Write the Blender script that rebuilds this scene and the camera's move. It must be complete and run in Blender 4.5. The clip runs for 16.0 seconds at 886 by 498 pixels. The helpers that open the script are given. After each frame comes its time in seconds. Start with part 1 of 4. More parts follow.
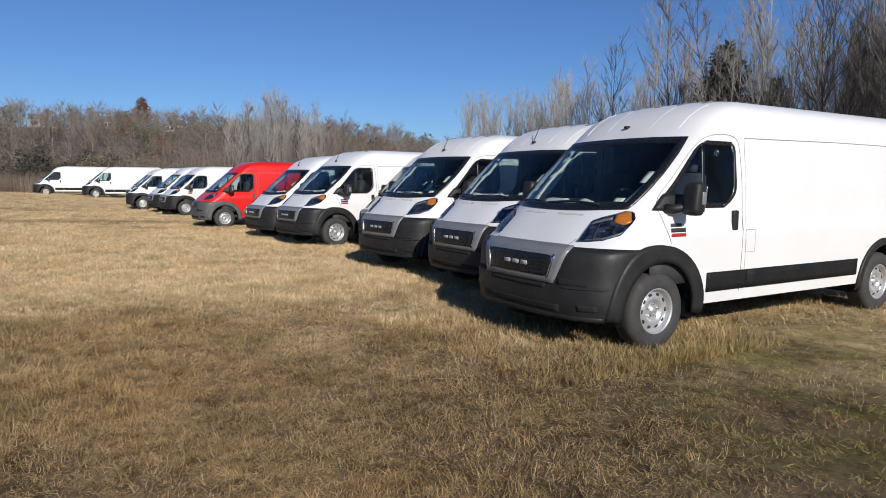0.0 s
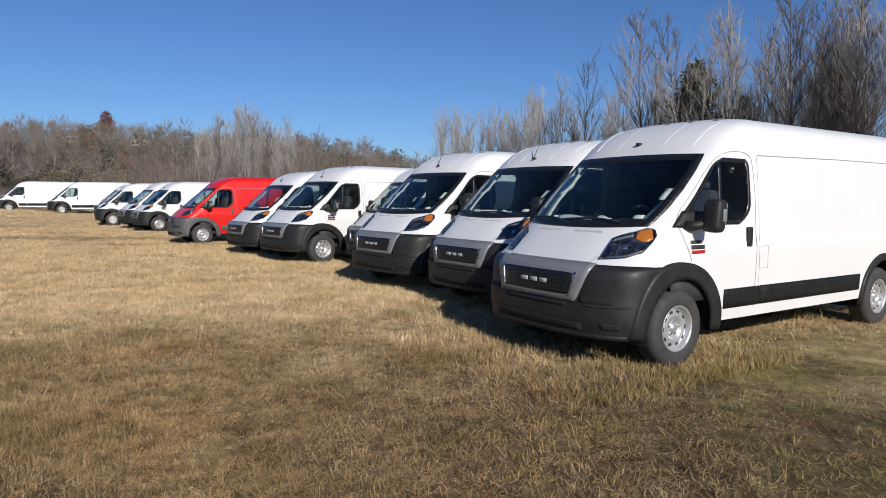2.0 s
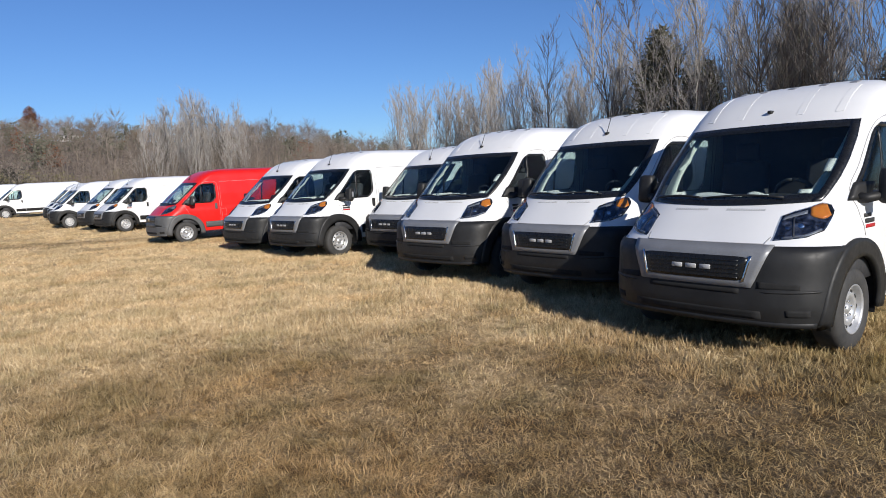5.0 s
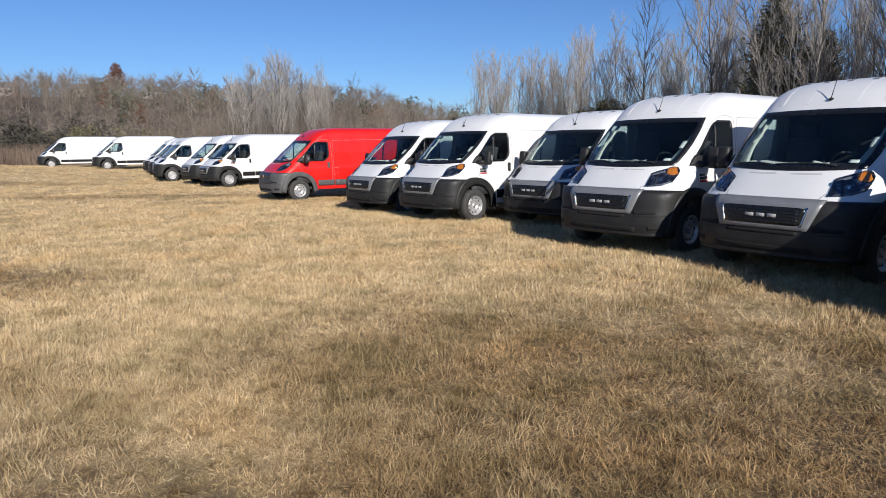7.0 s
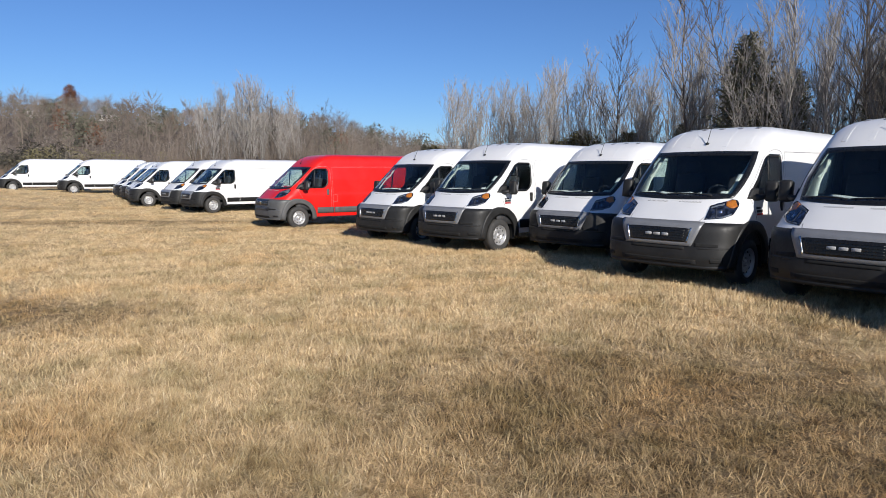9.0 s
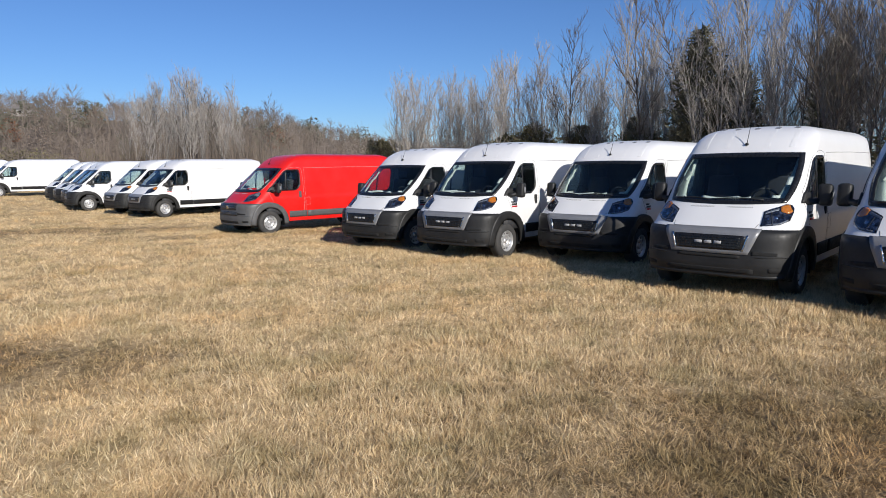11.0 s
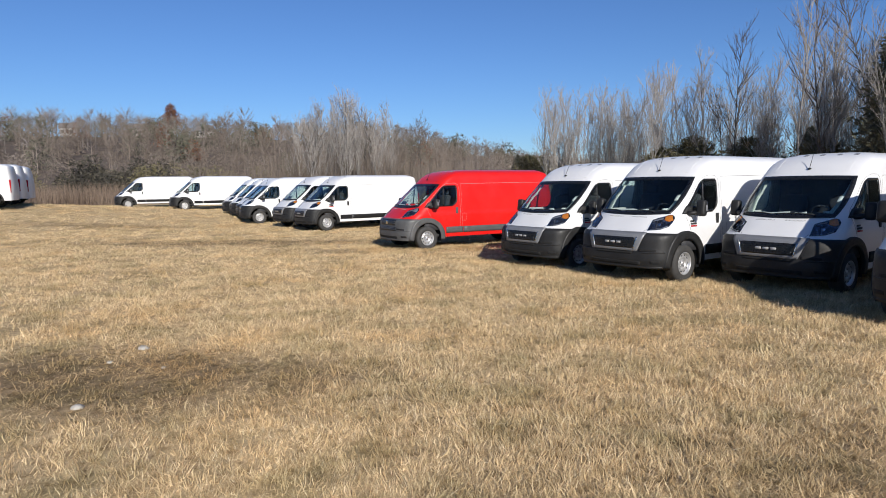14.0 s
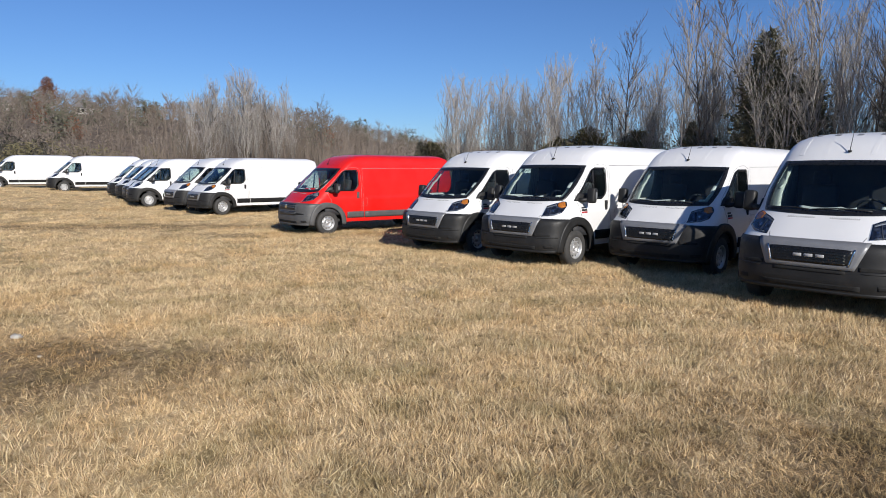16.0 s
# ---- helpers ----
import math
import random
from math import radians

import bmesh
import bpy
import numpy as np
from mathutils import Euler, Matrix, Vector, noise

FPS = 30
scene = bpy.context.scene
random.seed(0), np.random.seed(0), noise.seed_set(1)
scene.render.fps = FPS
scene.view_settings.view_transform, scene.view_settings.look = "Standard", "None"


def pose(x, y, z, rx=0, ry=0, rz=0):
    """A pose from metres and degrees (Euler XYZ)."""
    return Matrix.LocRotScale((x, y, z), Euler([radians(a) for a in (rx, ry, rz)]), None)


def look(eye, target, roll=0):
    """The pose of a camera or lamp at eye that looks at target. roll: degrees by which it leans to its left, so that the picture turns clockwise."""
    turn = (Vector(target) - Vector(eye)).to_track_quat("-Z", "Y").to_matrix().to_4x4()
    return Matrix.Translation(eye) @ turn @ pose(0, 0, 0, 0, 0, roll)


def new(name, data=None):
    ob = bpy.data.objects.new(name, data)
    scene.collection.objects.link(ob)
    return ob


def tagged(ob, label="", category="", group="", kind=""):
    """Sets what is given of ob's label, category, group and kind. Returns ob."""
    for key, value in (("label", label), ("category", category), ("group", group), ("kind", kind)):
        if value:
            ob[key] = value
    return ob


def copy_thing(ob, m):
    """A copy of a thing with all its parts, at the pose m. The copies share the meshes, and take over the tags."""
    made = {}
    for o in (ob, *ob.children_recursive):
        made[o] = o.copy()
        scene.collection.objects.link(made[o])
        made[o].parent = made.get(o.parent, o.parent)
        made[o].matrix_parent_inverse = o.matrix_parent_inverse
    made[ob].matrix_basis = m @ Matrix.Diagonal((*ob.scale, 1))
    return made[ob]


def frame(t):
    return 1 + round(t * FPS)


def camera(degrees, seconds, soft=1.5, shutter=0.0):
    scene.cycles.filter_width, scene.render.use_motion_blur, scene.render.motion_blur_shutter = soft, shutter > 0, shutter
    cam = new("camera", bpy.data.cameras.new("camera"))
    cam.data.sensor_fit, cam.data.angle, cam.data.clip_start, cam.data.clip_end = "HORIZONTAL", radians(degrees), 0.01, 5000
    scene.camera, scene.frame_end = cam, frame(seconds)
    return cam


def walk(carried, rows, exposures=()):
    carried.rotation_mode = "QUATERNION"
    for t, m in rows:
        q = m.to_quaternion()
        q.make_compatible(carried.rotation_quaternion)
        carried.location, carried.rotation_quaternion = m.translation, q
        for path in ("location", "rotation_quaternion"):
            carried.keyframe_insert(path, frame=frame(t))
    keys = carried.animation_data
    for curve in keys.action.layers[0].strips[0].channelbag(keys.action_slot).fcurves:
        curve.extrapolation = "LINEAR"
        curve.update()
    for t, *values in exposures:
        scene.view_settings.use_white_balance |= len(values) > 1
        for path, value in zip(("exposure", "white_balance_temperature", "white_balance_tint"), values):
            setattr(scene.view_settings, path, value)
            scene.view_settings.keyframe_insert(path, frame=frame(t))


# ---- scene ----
cam = camera(68.30, 16.0, soft=0.9)
# seconds, place in metres, turn in degrees
PATH = [
    (0.0, -0.000, 0.000, 1.487, 84.17, -0.53, -0.10),
    (0.5, -0.014, 0.059, 1.475, 83.52, -0.93, 0.08),
    (1.0, -0.158, 0.020, 1.487, 82.96, -0.67, 0.69),
    (1.5, -0.350, -0.003, 1.515, 84.60, 1.43, -0.77),
    (2.0, -0.464, 0.132, 1.502, 85.50, -0.51, -2.77),
    (2.5, -0.629, 0.292, 1.495, 85.77, -0.90, -2.14),
    (3.0, -0.948, 0.375, 1.456, 87.37, -0.03, -3.75),
    (3.2, -1.076, 0.428, 1.455, 86.44, 0.08, -3.38),
    (5.3, -2.472, 1.165, 1.662, 83.47, 2.95, -7.87),
    (5.5, -2.681, 1.288, 1.671, 83.71, 2.31, -6.57),
    (6.0, -3.121, 1.417, 1.660, 82.43, 0.25, -6.29),
    (6.5, -3.463, 1.601, 1.606, 81.72, 0.35, -5.44),
    (7.0, -3.874, 1.636, 1.562, 80.99, 0.55, -2.04),
    (7.5, -4.223, 1.759, 1.555, 82.31, 0.93, -4.55),
    (8.0, -4.604, 1.986, 1.541, 82.51, -0.09, -1.84),
    (8.5, -5.014, 1.998, 1.551, 82.80, -1.54, -0.03),
    (8.7, -5.140, 1.995, 1.563, 83.43, -1.12, -2.01),
    (10.8, -6.412, 3.093, 1.788, 82.40, 1.30, -11.99),
    (11.0, -6.576, 3.201, 1.797, 82.74, 0.52, -11.14),
    (11.5, -7.061, 3.468, 1.796, 84.18, 1.16, -14.70),
    (12.0, -6.938, 3.519, 1.798, 83.71, -0.45, -15.04),
    (12.5, -6.857, 3.651, 1.783, 81.90, 1.64, -9.05),
    (13.0, -6.825, 3.729, 1.800, 82.93, 0.24, -5.88),
    (13.5, -6.903, 3.824, 1.827, 84.24, 1.01, -0.56),
    (14.0, -6.997, 3.752, 1.821, 84.18, 0.63, 1.24),
    (14.5, -7.077, 3.517, 1.797, 83.79, -0.06, 0.09),
    (15.0, -7.072, 3.463, 1.819, 83.98, -0.37, -2.27),
    (15.5, -7.037, 3.584, 1.819, 83.56, -0.58, -5.42),
    (16.0, -6.950, 3.674, 1.787, 82.99, -0.47, -7.19),
]
walk(cam, [(t, pose(x, y, z, rx, ry, rz)) for t, x, y, z, rx, ry, rz in PATH],
     [(0, 0.02), (3.2, 0.08), (5.3, 0.26), (10.8, 0.24), (16, 0.2)])

# ---- light ----
TO_SUN = Vector((0.271, -0.861, 0.431)).normalized()
SUN_UP = math.asin(TO_SUN.z)
world = bpy.data.worlds.new("sky")
scene.world = world
world.use_nodes = True
wn = world.node_tree.nodes
sky = wn.new("ShaderNodeTexSky")
sky.sky_type = "NISHITA"
sky.sun_disc = False
sky.sun_elevation = SUN_UP
sky.sun_rotation = math.atan2(TO_SUN.x, TO_SUN.y)
sky.altitude = 300
sky.air_density = 1.0
sky.dust_density = 0.05
sky.ozone_density = 3.0
wn["Background"].inputs["Strength"].default_value = 0.07
deep = wn.new("ShaderNodeMix")
deep.data_type, deep.blend_type = "RGBA", "MULTIPLY"
deep.inputs["Factor"].default_value = 1.0
deep.inputs["B"].default_value = (0.6, 0.84, 1.24, 1)
world.node_tree.links.new(sky.outputs[0], deep.inputs["A"])
world.node_tree.links.new(deep.outputs["Result"], wn["Background"].inputs[0])
sun = new("sun", bpy.data.lights.new("sun", "SUN"))
sun.data.energy = 5.0
sun.data.angle = radians(0.55)
sun.data.color = (1.0, 0.945, 0.87)
sun.matrix_world = look((0, 0, 40), Vector((0, 0, 40)) - TO_SUN)


# ---- materials ----
def nodes_of(name, rough=0.5, metal=0.0, color=(0.5, 0.5, 0.5)):
    m = bpy.data.materials.new(name)
    m.use_nodes = True
    b = m.node_tree.nodes["Principled BSDF"]
    b.inputs["Base Color"].default_value = (*color, 1)
    b.inputs["Roughness"].default_value = rough
    b.inputs["Metallic"].default_value = metal
    return m, m.node_tree.nodes, m.node_tree.links, b


def noise_ramp(n, l, scale, stops, detail=4.0, coords=None, rough=0.55):
    """A noise texture through a colour ramp."""
    tex = n.new("ShaderNodeTexNoise")
    tex.inputs["Scale"].default_value = scale
    tex.inputs["Detail"].default_value = detail
    tex.inputs["Roughness"].default_value = rough
    if coords is not None:
        l.new(coords, tex.inputs["Vector"])
    ramp = n.new("ShaderNodeValToRGB")
    while len(ramp.color_ramp.elements) < len(stops):
        ramp.color_ramp.elements.new(0.5)
    for e, (p, c) in zip(ramp.color_ramp.elements, stops):
        e.position = p
        e.color = (*c, 1) if len(c) == 3 else c
    l.new(tex.outputs["Fac"], ramp.inputs["Fac"])
    return ramp.outputs["Color"]


def grey(v):
    return (v, v, v)


def mix(n, l, fac, a, b, kind="MIX"):
    m = n.new("ShaderNodeMix")
    m.data_type, m.blend_type = "RGBA", kind
    for socket, value in ((m.inputs["Factor"], fac), (m.inputs["A"], a), (m.inputs["B"], b)):
        if isinstance(value, (int, float)):
            socket.default_value = value
        elif isinstance(value, tuple):
            socket.default_value = (*value, 1)
        else:
            l.new(value, socket)
    return m.outputs["Result"]


def bump(n, l, b, height, strength, distance):
    k = n.new("ShaderNodeBump")
    k.inputs["Strength"].default_value = strength
    k.inputs["Distance"].default_value = distance
    l.new(height, k.inputs["Height"])
    l.new(k.outputs["Normal"], b.inputs["Normal"])


def place_of(n):
    return n.new("ShaderNodeNewGeometry").outputs["Position"]


def surface(name, stops, scale, rough=0.5, metal=0.0, bump_by=0.0, distance=0.002, fine=80.0, coat=0.0, own=True):
    """Base colour from two scales of noise, and a fine relief."""
    m, n, l, b = nodes_of(name, rough, metal)
    co = n.new("ShaderNodeTexCoord").outputs["Object"] if own else place_of(n)
    a = noise_ramp(n, l, scale, stops, 5.0, co)
    g = noise_ramp(n, l, fine, [(0.3, grey(0.86)), (0.7, grey(1.0))], 3.0, co)
    l.new(mix(n, l, 1.0, a, g, "MULTIPLY"), b.inputs["Base Color"])
    b.inputs["Coat Weight"].default_value = coat
    b.inputs["Coat Roughness"].default_value = 0.06
    r = noise_ramp(n, l, scale * 3, [(0.3, grey(max(rough - 0.08, 0.02))), (0.7, grey(min(rough + 0.08, 1.0)))], 4.0, co)
    l.new(r, b.inputs["Roughness"])
    if bump_by:
        bump(n, l, b, g, bump_by, distance)
    return m


def paint(name, color, dirt):
    """Car paint: clear coat, a film of dust, road dirt along the sills."""
    m, n, l, b = nodes_of(name, 0.4)
    co = n.new("ShaderNodeTexCoord").outputs["Object"]
    film = noise_ramp(n, l, 2.3, [(0.35, color), (0.8, tuple(c * 0.93 + 0.01 for c in color))], 5.0, co)
    spots = noise_ramp(n, l, 46.0, [(0.66, grey(0.0)), (0.76, grey(0.35))], 3.0, co)
    l.new(mix(n, l, spots, film, dirt), b.inputs["Base Color"])
    b.inputs["Coat Weight"].default_value = 0.35
    b.inputs["Specular IOR Level"].default_value = 0.35
    b.inputs["Coat Roughness"].default_value = 0.08
    return m


WHITE = paint("white_paint", (0.69, 0.69, 0.686), (0.6, 0.58, 0.54))
RED = paint("red_paint", (0.62, 0.008, 0.005), (0.5, 0.02, 0.012))
PLASTIC = surface("black_plastic", [(0.3, grey(0.014)), (0.75, grey(0.025))], 6, 0.52, 0, 0.25, 0.001, 300)
BLACK_TRIM = surface("black_moulding", [(0.3, grey(0.01)), (0.75, grey(0.018))], 6, 0.65, 0, 0.2, 0.001, 300)
PLASTIC.node_tree.nodes["Principled BSDF"].inputs["Specular IOR Level"].default_value = 0.32
BLACK_TRIM.node_tree.nodes["Principled BSDF"].inputs["Specular IOR Level"].default_value = 0.18
LETTER = surface("bright_plastic", [(0.3, grey(0.36)), (0.75, grey(0.42))], 5, 0.4)
CHALK = surface("window_chalk", [(0.3, grey(0.3)), (0.75, grey(0.5))], 60, 0.9)
GREY_PLASTIC = surface("grey_plastic", [(0.3, grey(0.07)), (0.75, grey(0.1))], 6, 0.5, 0, 0.25, 0.001, 300)
SILVER = surface("silver_plastic", [(0.3, (0.2, 0.205, 0.215)), (0.75, (0.24, 0.245, 0.255))], 5, 0.38, 0.15)
GRILLE = surface("gloss_black", [(0.3, grey(0.008)), (0.75, grey(0.014))], 12, 0.3)
RUBBER = surface("tyre_rubber", [(0.3, (0.03, 0.03, 0.03)), (0.75, (0.055, 0.052, 0.048))], 8, 0.78, 0, 0.5, 0.002, 120)
STEEL = surface("wheel_steel", [(0.3, grey(0.46)), (0.75, grey(0.58))], 7, 0.36, 0.55)
CHROME = surface("chrome", [(0.3, grey(0.62)), (0.7, grey(0.7))], 10, 0.14, 1.0)
# wheel well liner; also the painted shade of the bumper's recesses
WELL_RECESS = surface("liner_recess_shade", [(0.3, grey(0.006)), (0.75, grey(0.011))], 5, 0.9)
DARK = surface("underside", [(0.3, grey(0.012)), (0.75, grey(0.03))], 5, 0.8)
TRIM = surface("cabin_plastic", [(0.3, (0.035, 0.036, 0.04)), (0.75, (0.055, 0.056, 0.06))], 9, 0.6, 0, 0.3, 0.001, 260)
PILLAR = surface("pillar_trim", [(0.3, (0.6, 0.63, 0.57)), (0.75, (0.66, 0.69, 0.63))], 9, 0.65)
FABRIC = surface("seat_fabric", [(0.3, (0.03, 0.032, 0.04)), (0.75, (0.05, 0.052, 0.06))], 20, 0.9, 0, 0.5, 0.002, 300)
PAPER = surface("paper", [(0.3, (0.74, 0.74, 0.72)), (0.75, (0.82, 0.82, 0.8))], 12, 0.7)
INK = surface("print_ink", [(0.3, grey(0.02)), (0.75, grey(0.04))], 9, 0.6)
RED_INK = surface("red_badge", [(0.3, (0.4, 0.015, 0.02)), (0.75, (0.48, 0.02, 0.025))], 9, 0.4)
# grey of the joints, also painted along the upper crease as its shade
GAP_CREASE = surface("gap_crease_line", [(0.3, grey(0.24)), (0.75, grey(0.3))], 9, 0.8)
AMBER = surface("amber_lens", [(0.3, (0.75, 0.2, 0.015)), (0.75, (0.85, 0.3, 0.03))], 25, 0.12, 0.1, 0.6, 0.004, 90, 1.0)
LAMP = surface("lamp_bowl", [(0.38, grey(0.025)), (0.52, (0.09, 0.095, 0.11)), (0.7, (0.4, 0.41, 0.44))], 18, 0.16, 0.8, 0.5, 0.006, 40, 1.0)
TAIL = surface("tail_lens", [(0.3, (0.35, 0.01, 0.01)), (0.75, (0.45, 0.015, 0.015))], 20, 0.15, 0, 0.3, 0.002, 60)


def glass_material(name, tint, gloss):
    """A thin pane: tinted, with a shine that grows towards grazing angles."""
    m, n, l, b = nodes_of(name)
    n.remove(b)
    clear = n.new("ShaderNodeBsdfTransparent")
    clear.inputs[0].default_value = (*tint, 1)
    shine = n.new("ShaderNodeBsdfGlossy")
    shine.inputs["Roughness"].default_value = 0.02
    shine.inputs["Color"].default_value = (*grey(gloss), 1)
    face = n.new("ShaderNodeLayerWeight")
    face.inputs["Blend"].default_value = 0.5
    power = n.new("ShaderNodeMath")
    power.operation = "POWER"
    power.inputs[1].default_value = 5.0
    l.new(face.outputs["Facing"], power.inputs[0])
    scale = n.new("ShaderNodeMath")
    scale.operation = "MULTIPLY_ADD"
    scale.inputs[1].default_value, scale.inputs[2].default_value = 0.9, 0.04
    l.new(power.outputs[0], scale.inputs[0])
    s = n.new("ShaderNodeMixShader")
    l.new(scale.outputs[0], s.inputs[0])
    l.new(clear.outputs[0], s.inputs[1])
    l.new(shine.outputs[0], s.inputs[2])
    l.new(s.outputs[0], n["Material Output"].inputs[0])
    return m


GLASS = glass_material("window_glass", (0.78, 0.85, 0.84), 0.75)
LENS_GLASS = glass_material("lamp_glass", (0.9, 0.92, 0.95), 0.5)


# worn and muddy places in the field: middle, half-widths, how bare
WORN = [((0.2, 2.2), (7.3, 5.9), 0.94), ((-3.1, 6.2), (2.8, 2.0), 0.8), ((-10.6, 10.2), (2.6, 1.2), 0.75), ((-13.2, 9.2), (2.4, 1.3), 0.5), ((-15.5, 27.0), (5.0, 1.4), 0.6), ((-9.0, 24.0), (4.0, 0.9), 0.35),
        ((-0.2, 6.0), (1.6, 1.0), 0.7), ((-24.0, 36.0), (6.0, 1.2), 0.45)]


def worn_mask(n, l, co):
    wob = n.new("ShaderNodeTexNoise")
    wob.inputs["Scale"].default_value = 0.9
    wob.inputs["Detail"].default_value = 6.0
    wob.inputs["Roughness"].default_value = 0.65
    l.new(co, wob.inputs["Vector"])
    strong = n.new("ShaderNodeMath")
    strong.operation = "MULTIPLY"
    strong.inputs[1].default_value = 2.2
    l.new(wob.outputs["Fac"], strong.inputs[0])
    total = None
    for (cx, cy), (rx, ry), bare in WORN:
        mp = n.new("ShaderNodeMapping")
        mp.vector_type = "POINT"
        mp.inputs["Location"].default_value = (-cx / rx, -cy / ry, 0)
        mp.inputs["Scale"].default_value = (1 / rx, 1 / ry, 0)
        l.new(co, mp.inputs["Vector"])
        ln = n.new("ShaderNodeVectorMath")
        ln.operation = "LENGTH"
        l.new(mp.outputs[0], ln.inputs[0])
        add = n.new("ShaderNodeMath")
        add.operation = "ADD"
        l.new(ln.outputs["Value"], add.inputs[0])
        l.new(strong.outputs[0], add.inputs[1])
        rg = n.new("ShaderNodeMapRange")
        rg.inputs["From Min"].default_value, rg.inputs["From Max"].default_value = 2.4, 1.6
        rg.inputs["To Max"].default_value = bare
        l.new(add.outputs[0], rg.inputs["Value"])
        if total is None:
            total = rg.outputs["Result"]
        else:
            mx = n.new("ShaderNodeMath")
            mx.operation = "MAXIMUM"
            l.new(total, mx.inputs[0])
            l.new(rg.outputs["Result"], mx.inputs[1])
            total = mx.outputs[0]
    return total


def clump_noise(n, l, co):
    """Hand-sized tufts and gaps."""
    return noise_ramp(n, l, 8.0, [(0.34, (0.5, 0.46, 0.4)), (0.5, grey(0.95)), (0.66, grey(1.15))], 5.0, co, 0.7)


def damp_side(n, l, co):
    """Green regrowth on the damp side by the tree line."""
    grad = n.new("ShaderNodeVectorMath")
    grad.operation = "DISTANCE"
    grad.inputs[1].default_value = (4.0, 4.4, 0)
    l.new(co, grad.inputs[0])
    near = n.new("ShaderNodeMapRange")
    near.inputs["From Min"].default_value, near.inputs["From Max"].default_value = 4.0, 1.2
    l.new(grad.outputs["Value"], near.inputs["Value"])
    patch_g = noise_ramp(n, l, 1.3, [(0.42, grey(0.1)), (0.6, grey(0.9))], 5.0, co)
    return mix(n, l, 1.0, patch_g, near.outputs["Result"], "MULTIPLY")


def ground_material():
    """Matted dry grass over brown soil: straw, bare and green patches."""
    m, n, l, b = nodes_of("dry_ground", 0.95)
    co = place_of(n)
    straw = noise_ramp(n, l, 1.6, [(0.3, (0.5, 0.375, 0.21)), (0.5, (0.6, 0.455, 0.265)), (0.75, (0.68, 0.53, 0.325))], 8.0, co, 0.7)
    soil = noise_ramp(n, l, 2.4, [(0.32, (0.075, 0.052, 0.032)), (0.68, (0.22, 0.158, 0.096))], 8.0, co, 0.7)
    fibre = noise_ramp(n, l, 38.0, [(0.3, grey(0.68)), (0.7, grey(1.14))], 5.0, co, 0.8)
    broad = noise_ramp(n, l, 1.3, [(0.36, (0.7, 0.705, 0.63)), (0.52, (0.97, 0.95, 0.92)), (0.68, (1.1, 1.07, 1.02))], 6.0, co, 0.62)
    c = mix(n, l, worn_mask(n, l, co), straw, soil)
    c = mix(n, l, 1.0, c, broad, "MULTIPLY")
    c = mix(n, l, 1.0, c, clump_noise(n, l, co), "MULTIPLY")
    c = mix(n, l, damp_side(n, l, co), c, mix(n, l, 1.0, c, (0.62, 0.78, 0.42), "MULTIPLY"))
    l.new(mix(n, l, 1.0, c, fibre, "MULTIPLY"), b.inputs["Base Color"])
    b.inputs["Specular IOR Level"].default_value = 0.15
    bump(n, l, b, fibre, 0.5, 0.02)
    return m


def blade_material():
    m, n, l, b = nodes_of("grass_blade", 0.75)
    co = place_of(n)
    one = n.new("ShaderNodeNewGeometry").outputs["Random Per Island"]
    ramp = n.new("ShaderNodeValToRGB")
    for p, c in ((0.3, (0.56, 0.42, 0.24)), (0.6, (0.66, 0.51, 0.305)), (0.85, (0.74, 0.595, 0.38))):
        e = ramp.color_ramp.elements.new(p)
        e.color = (*c, 1)
    ramp.color_ramp.elements[0].color = (0.44, 0.315, 0.175, 1)
    ramp.color_ramp.elements[-1].color = (0.8, 0.68, 0.48, 1)
    l.new(one, ramp.inputs["Fac"])
    brown = mix(n, l, 1.0, ramp.outputs["Color"], (0.53, 0.475, 0.39), "MULTIPLY")
    c = mix(n, l, worn_mask(n, l, co), ramp.outputs["Color"], brown)
    tint = noise_ramp(n, l, 1.3, [(0.36, (0.7, 0.705, 0.63)), (0.52, (0.97, 0.95, 0.92)), (0.68, (1.1, 1.07, 1.02))], 6.0, co, 0.62)
    c = mix(n, l, 1.0, c, tint, "MULTIPLY")
    c = mix(n, l, 1.0, c, clump_noise(n, l, co), "MULTIPLY")
    rusty = noise_ramp(n, l, 0.55, [(0.5, grey(0.0)), (0.66, grey(0.6))], 4.0, co)
    c = mix(n, l, rusty, c, mix(n, l, 1.0, c, (1.0, 0.86, 0.7), "MULTIPLY"))
    fac = damp_side(n, l, co)
    green = mix(n, l, 1.0, c, (0.46, 0.6, 0.29), "MULTIPLY")
    l.new(mix(n, l, fac, c, green), b.inputs["Base Color"])
    b.inputs["Specular IOR Level"].default_value = 0.2
    return m


def bark_material(name, dark, light):
    m, n, l, b = nodes_of(name, 0.9)
    rnd = n.new("ShaderNodeObjectInfo").outputs["Random"]
    co = place_of(n)
    c = noise_ramp(n, l, 5.0, [(0.3, dark), (0.7, light)], 6.0, co)
    v = n.new("ShaderNodeMapRange")
    v.inputs["To Min"].default_value, v.inputs["To Max"].default_value = 0.75, 1.2
    l.new(rnd, v.inputs["Value"])
    l.new(mix(n, l, 1.0, c, v.outputs["Result"], "MULTIPLY"), b.inputs["Base Color"])
    return m


